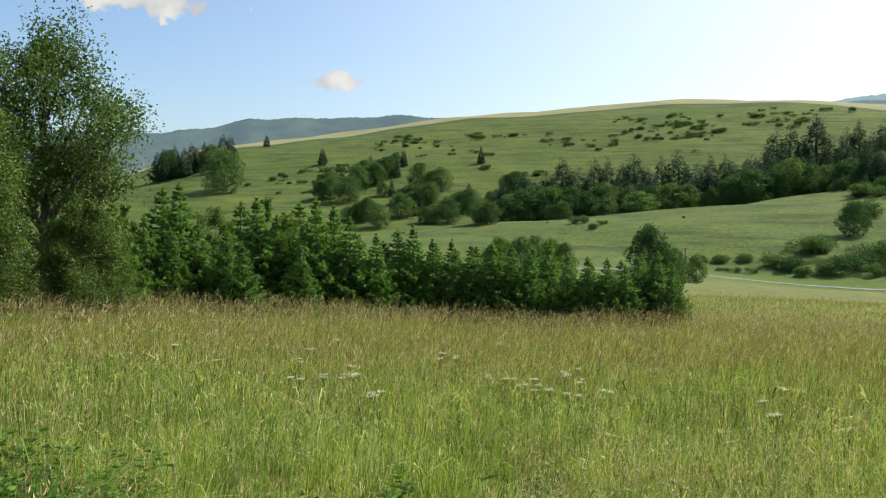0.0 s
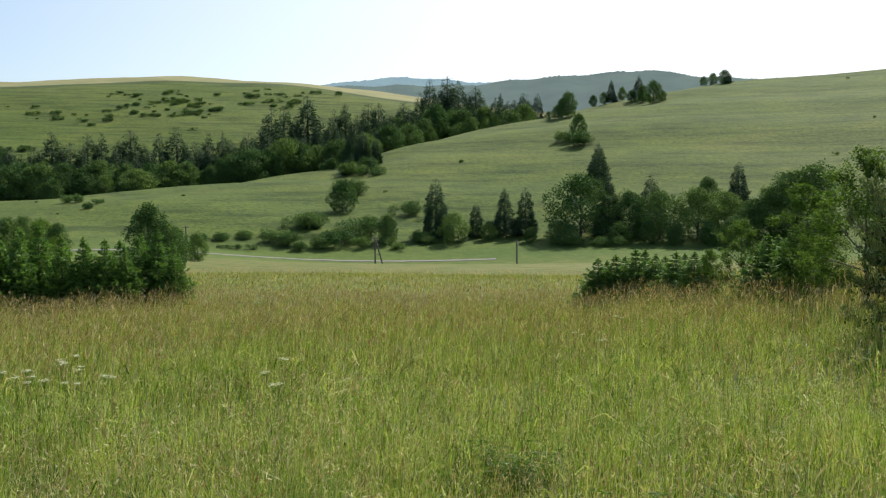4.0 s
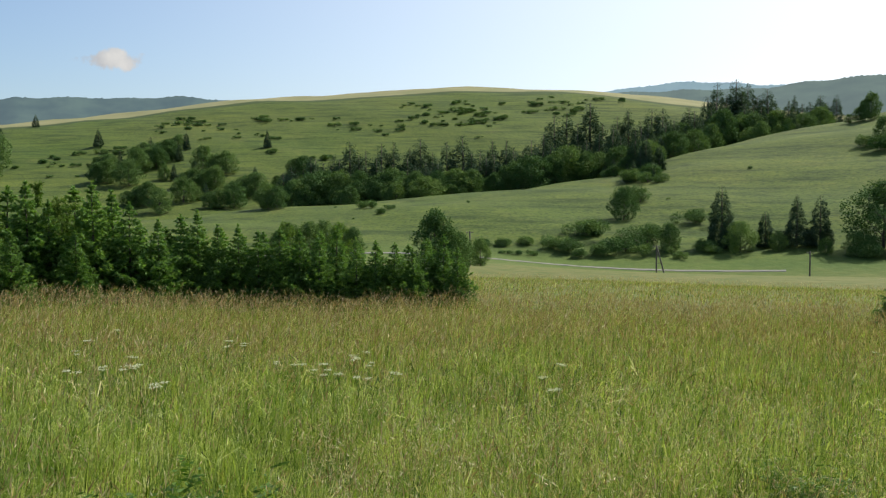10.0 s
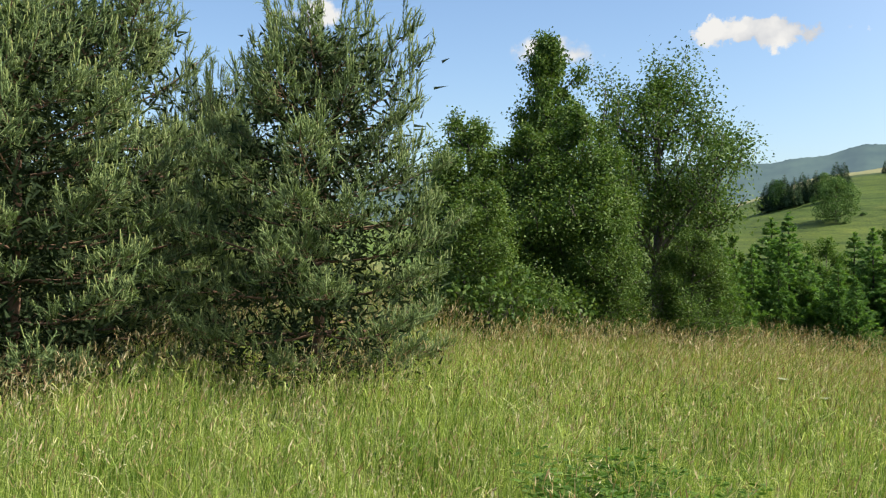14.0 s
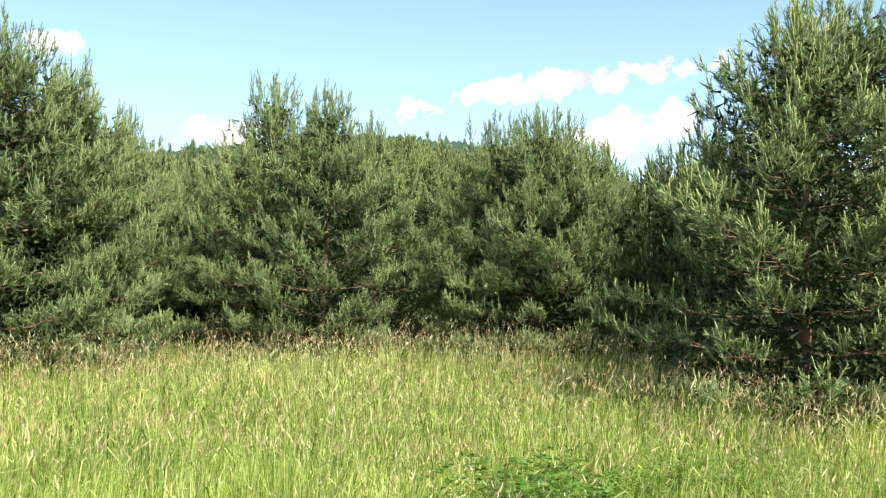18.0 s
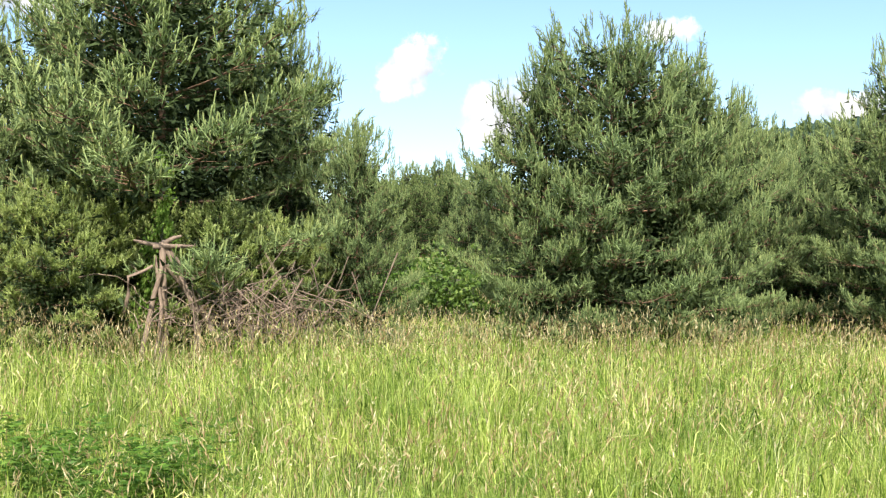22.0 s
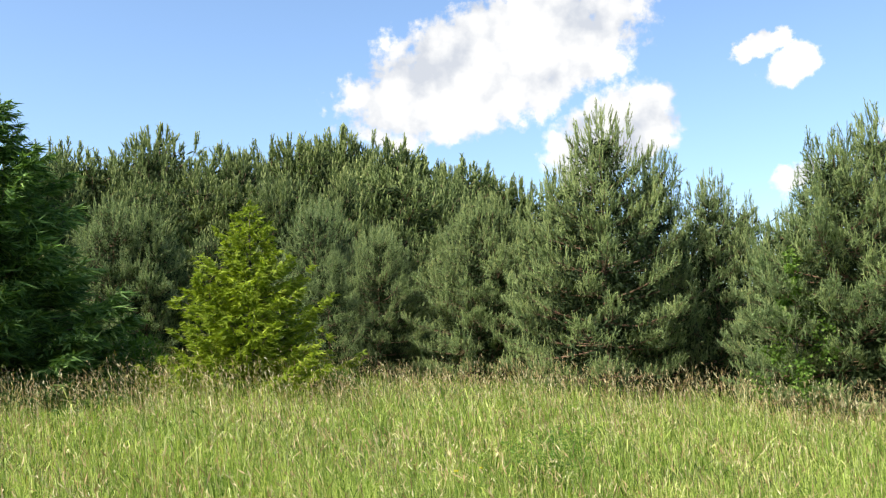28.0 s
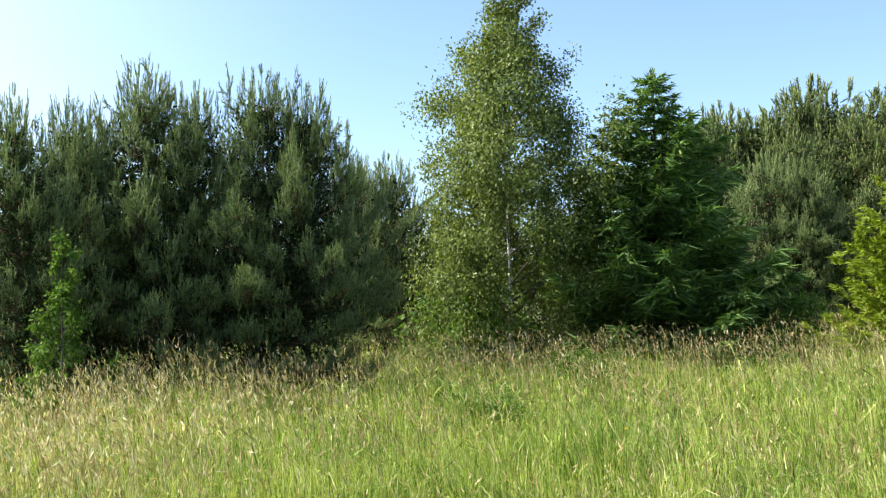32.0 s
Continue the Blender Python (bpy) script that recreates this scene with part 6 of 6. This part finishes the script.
# ---- herbs and flowers in the grass ----
def herb_meshes(seed):
    """A clump of tall herbs with feathered leaves, 0.7 m high."""
    rng = np.random.default_rng(seed)
    stems = Tubes()
    base, way_ = [], []
    for k in range(34):
        a, ln = rng.uniform(0, 6.28), rng.uniform(0.5, 0.95)
        foot = np.array([rng.normal() * 0.20, rng.normal() * 0.20, -0.03])
        tip = foot + np.array([math.cos(a) * 0.5 * ln, math.sin(a) * 0.5 * ln, ln])
        mid = (foot + tip) / 2 + np.array([0, 0, 0.05])
        stems.line([foot, mid, tip], 0.004, 0.0015, 4)
        for u in np.linspace(0.3, 1.0, 9):
            p = foot * (1 - u) ** 2 + 2 * mid * u * (1 - u) + tip * u * u
            b = rng.uniform(0, 6.28)
            d = unit(np.array([math.cos(b), math.sin(b), rng.uniform(-0.1, 0.5)]))
            for q in range(7):
                base.append(p + d * 0.022 * q)
                way_.append(unit(d * 0.5 + np.cross(d, [0, 0, 1.0]) * (1 if q % 2 else -1) + np.array([0, 0, rng.uniform(-0.2, 0.2)])))
    base, way_ = np.array(base), np.array(way_)
    v, f = leaves(base, way_, rng.uniform(0.055, 0.100, size=len(base)), 0.026, rng, np.array([0, 0, 1.2]))
    return stems.mesh("herb_stems"), mesh_of("herb_foliage", v, f)


HERBS = [herb_meshes(70 + k) for k in range(3)]


def herb(az, dist, size, k):
    x, y, z = place(az, dist)
    root = new("herb_clump")
    root.matrix_world = Matrix.LocRotScale((x, y, z), Euler((0, 0, az * 0.7)), (size * 1.0, size * 1.0, size * 0.92))
    tagged(part("stalk", HERBS[k % 3][0], HERB_LEAVES, root), kind="stuff")
    tagged(part("foliage", HERBS[k % 3][1], HERB_LEAVES, root), kind="stuff")
    tagged(root, "dark green clump of feathery-leaved meadow herbs", "plant", "herb clumps")


HERB_SPOTS = [(126.4, 6.3, 0.75), (128.3, 6.1, 0.7), (71.2, 5.5, 0.75), (73.7, 5.4, 0.7), (24.4, 5.9, 0.7), (19.6, 5.2, 0.7), 
              (202.2, 15.6, 0.6), (207.2, 11.2, 0.6), (166.0, 10.5, 0.6), (206.1, 10.9, 0.55), (201.0, 14.2, 0.7), (205.2, 10.5, 0.6), 
              (71.5, 6.6, 0.6), (62.3, 7.4, 0.5), (184.1, 17.0, 0.7), (167.0, 9.3, 0.6), (24.9, 5.8, 0.7), 
              (22.7, 5.1, 0.7), (26.6, 5.1, 0.7), (3.0, 5.0, 0.7), (65.5, 7.0, 0.5), (179.8, 17.0, 0.7), (132.7, 6.7, 0.7), 
              (179.2, 17.0, 0.8), (178.8, 17.0, 0.8), (194.2, 17.0, 0.7), (-32.5, 6.8, 0.5), (-40.7, 4.9, 0.6), (141.1, 13.0, 0.5)]
for k, (az, dist, size) in enumerate(HERB_SPOTS):
    herb(az, dist, size, k)


def umbel(az, dist, tall, seed):
    """A white-flowered umbellifer: stem, rays and a flat head of small florets."""
    rng = np.random.default_rng(seed)
    x, y, z = place(az, dist)
    root = new("umbel_flower")
    root.matrix_world = pose(x, y, z, 0, 0, seed * 40)
    stem = Tubes()
    stem.line([(0, 0, -0.03), (0.01, 0, tall * 0.5), (0.03, 0.01, tall * 0.9)], 0.004, 0.0025, 5)
    base, way_ = [], []
    for q in range(2):
        hub = np.array([0.03 + rng.normal() * 0.07 * (q > 0), 0.01 + rng.normal() * 0.07 * (q > 0), tall * (0.9 + 0.06 * rng.random())])
        stem.line([(0.01, 0, tall * 0.5), hub - np.array([0, 0, 0.08])], 0.0025, 0.002, 4)
        for a in np.linspace(0, 6.28, 11)[:-1]:
            end = hub + np.array([math.cos(a) * 0.026, math.sin(a) * 0.026, 0.0])
            stem.line([hub - np.array([0, 0, 0.08]), end], 0.0012, 0.001, 3)
            for _ in range(5):
                base.append(end + rng.normal(size=3) * np.array([0.012, 0.012, 0.004]))
                way_.append(unit(np.array([rng.normal(), rng.normal(), 0.25])))
    base, way_ = np.array(base), np.array(way_)
    v, f = leaves(base, way_, 0.013, 0.010, rng)
    tagged(part("stem", stem.mesh("umbel_stem"), HERB_LEAVES, root), kind="stuff")
    tagged(part("flower_head", mesh_of("umbel_head", v, f), PETALS, root, "flat white flower head"), kind="stuff")
    tagged(root, "white umbel flower standing above the meadow grass", "flower", "umbel flowers")


# white flowers stand in loose colonies: azimuth, distance, number
rng_u = np.random.default_rng(80)
for az, dist, n in ((7.2, 13.8, 3), (6.0, 11.2, 5), (4.6, 9.6, 3), (0.3, 13.2, 3), (-4.5, 11.0, 4), (-6.8, 12.6, 5), (-7.2, 10.0, 3), (14.8, 13.6, 2), (-17.9, 11.4, 3), (-35.5, 15.5, 3), (40.0, 12.0, 2)):
    for k in range(n):
        umbel(az + float(rng_u.normal()) * 1.1, dist + float(rng_u.normal()) * 1.1, float(rng_u.uniform(0.50, 0.72)), 81 + int(rng_u.integers(0, 900)))


def buttercup(az, dist, seed):
    """A thin stem with five yellow petals."""
    rng = np.random.default_rng(seed)
    x, y, z = place(az, dist)
    root = new("yellow_flower")
    root.matrix_world = pose(x, y, z, 0, 0, seed * 31)
    tall = rng.uniform(0.45, 0.6)
    tube_part("stem", [(0, 0, -0.03), (0.01, 0, tall * 0.5), (0.03, 0, tall)], 0.003, 0.002, HERB_LEAVES, root, 4)
    for a in np.linspace(0, 6.283, 6)[:-1]:
        d = unit(np.array([[math.cos(a), math.sin(a), 0.5]]))
        v, f = leaves(np.array([[0.03, 0, tall]]), d, 0.020, 0.017, rng)
        part("petal", mesh_of("petal", v, f), YELLOW_PETALS, root)
    tagged(root, "small yellow flower on a thin stem in the grass", "flower", "yellow flowers")


for k, (az, dist) in enumerate(((170.5, 7.4), (172.0, 6.8), (168.6, 6.1), (184.0, 5.6), (157.8, 6.2), (160.6, 5.4), (199.0, 7.0), (176.0, 5.0))):
    buttercup(az, dist, 200 + k)
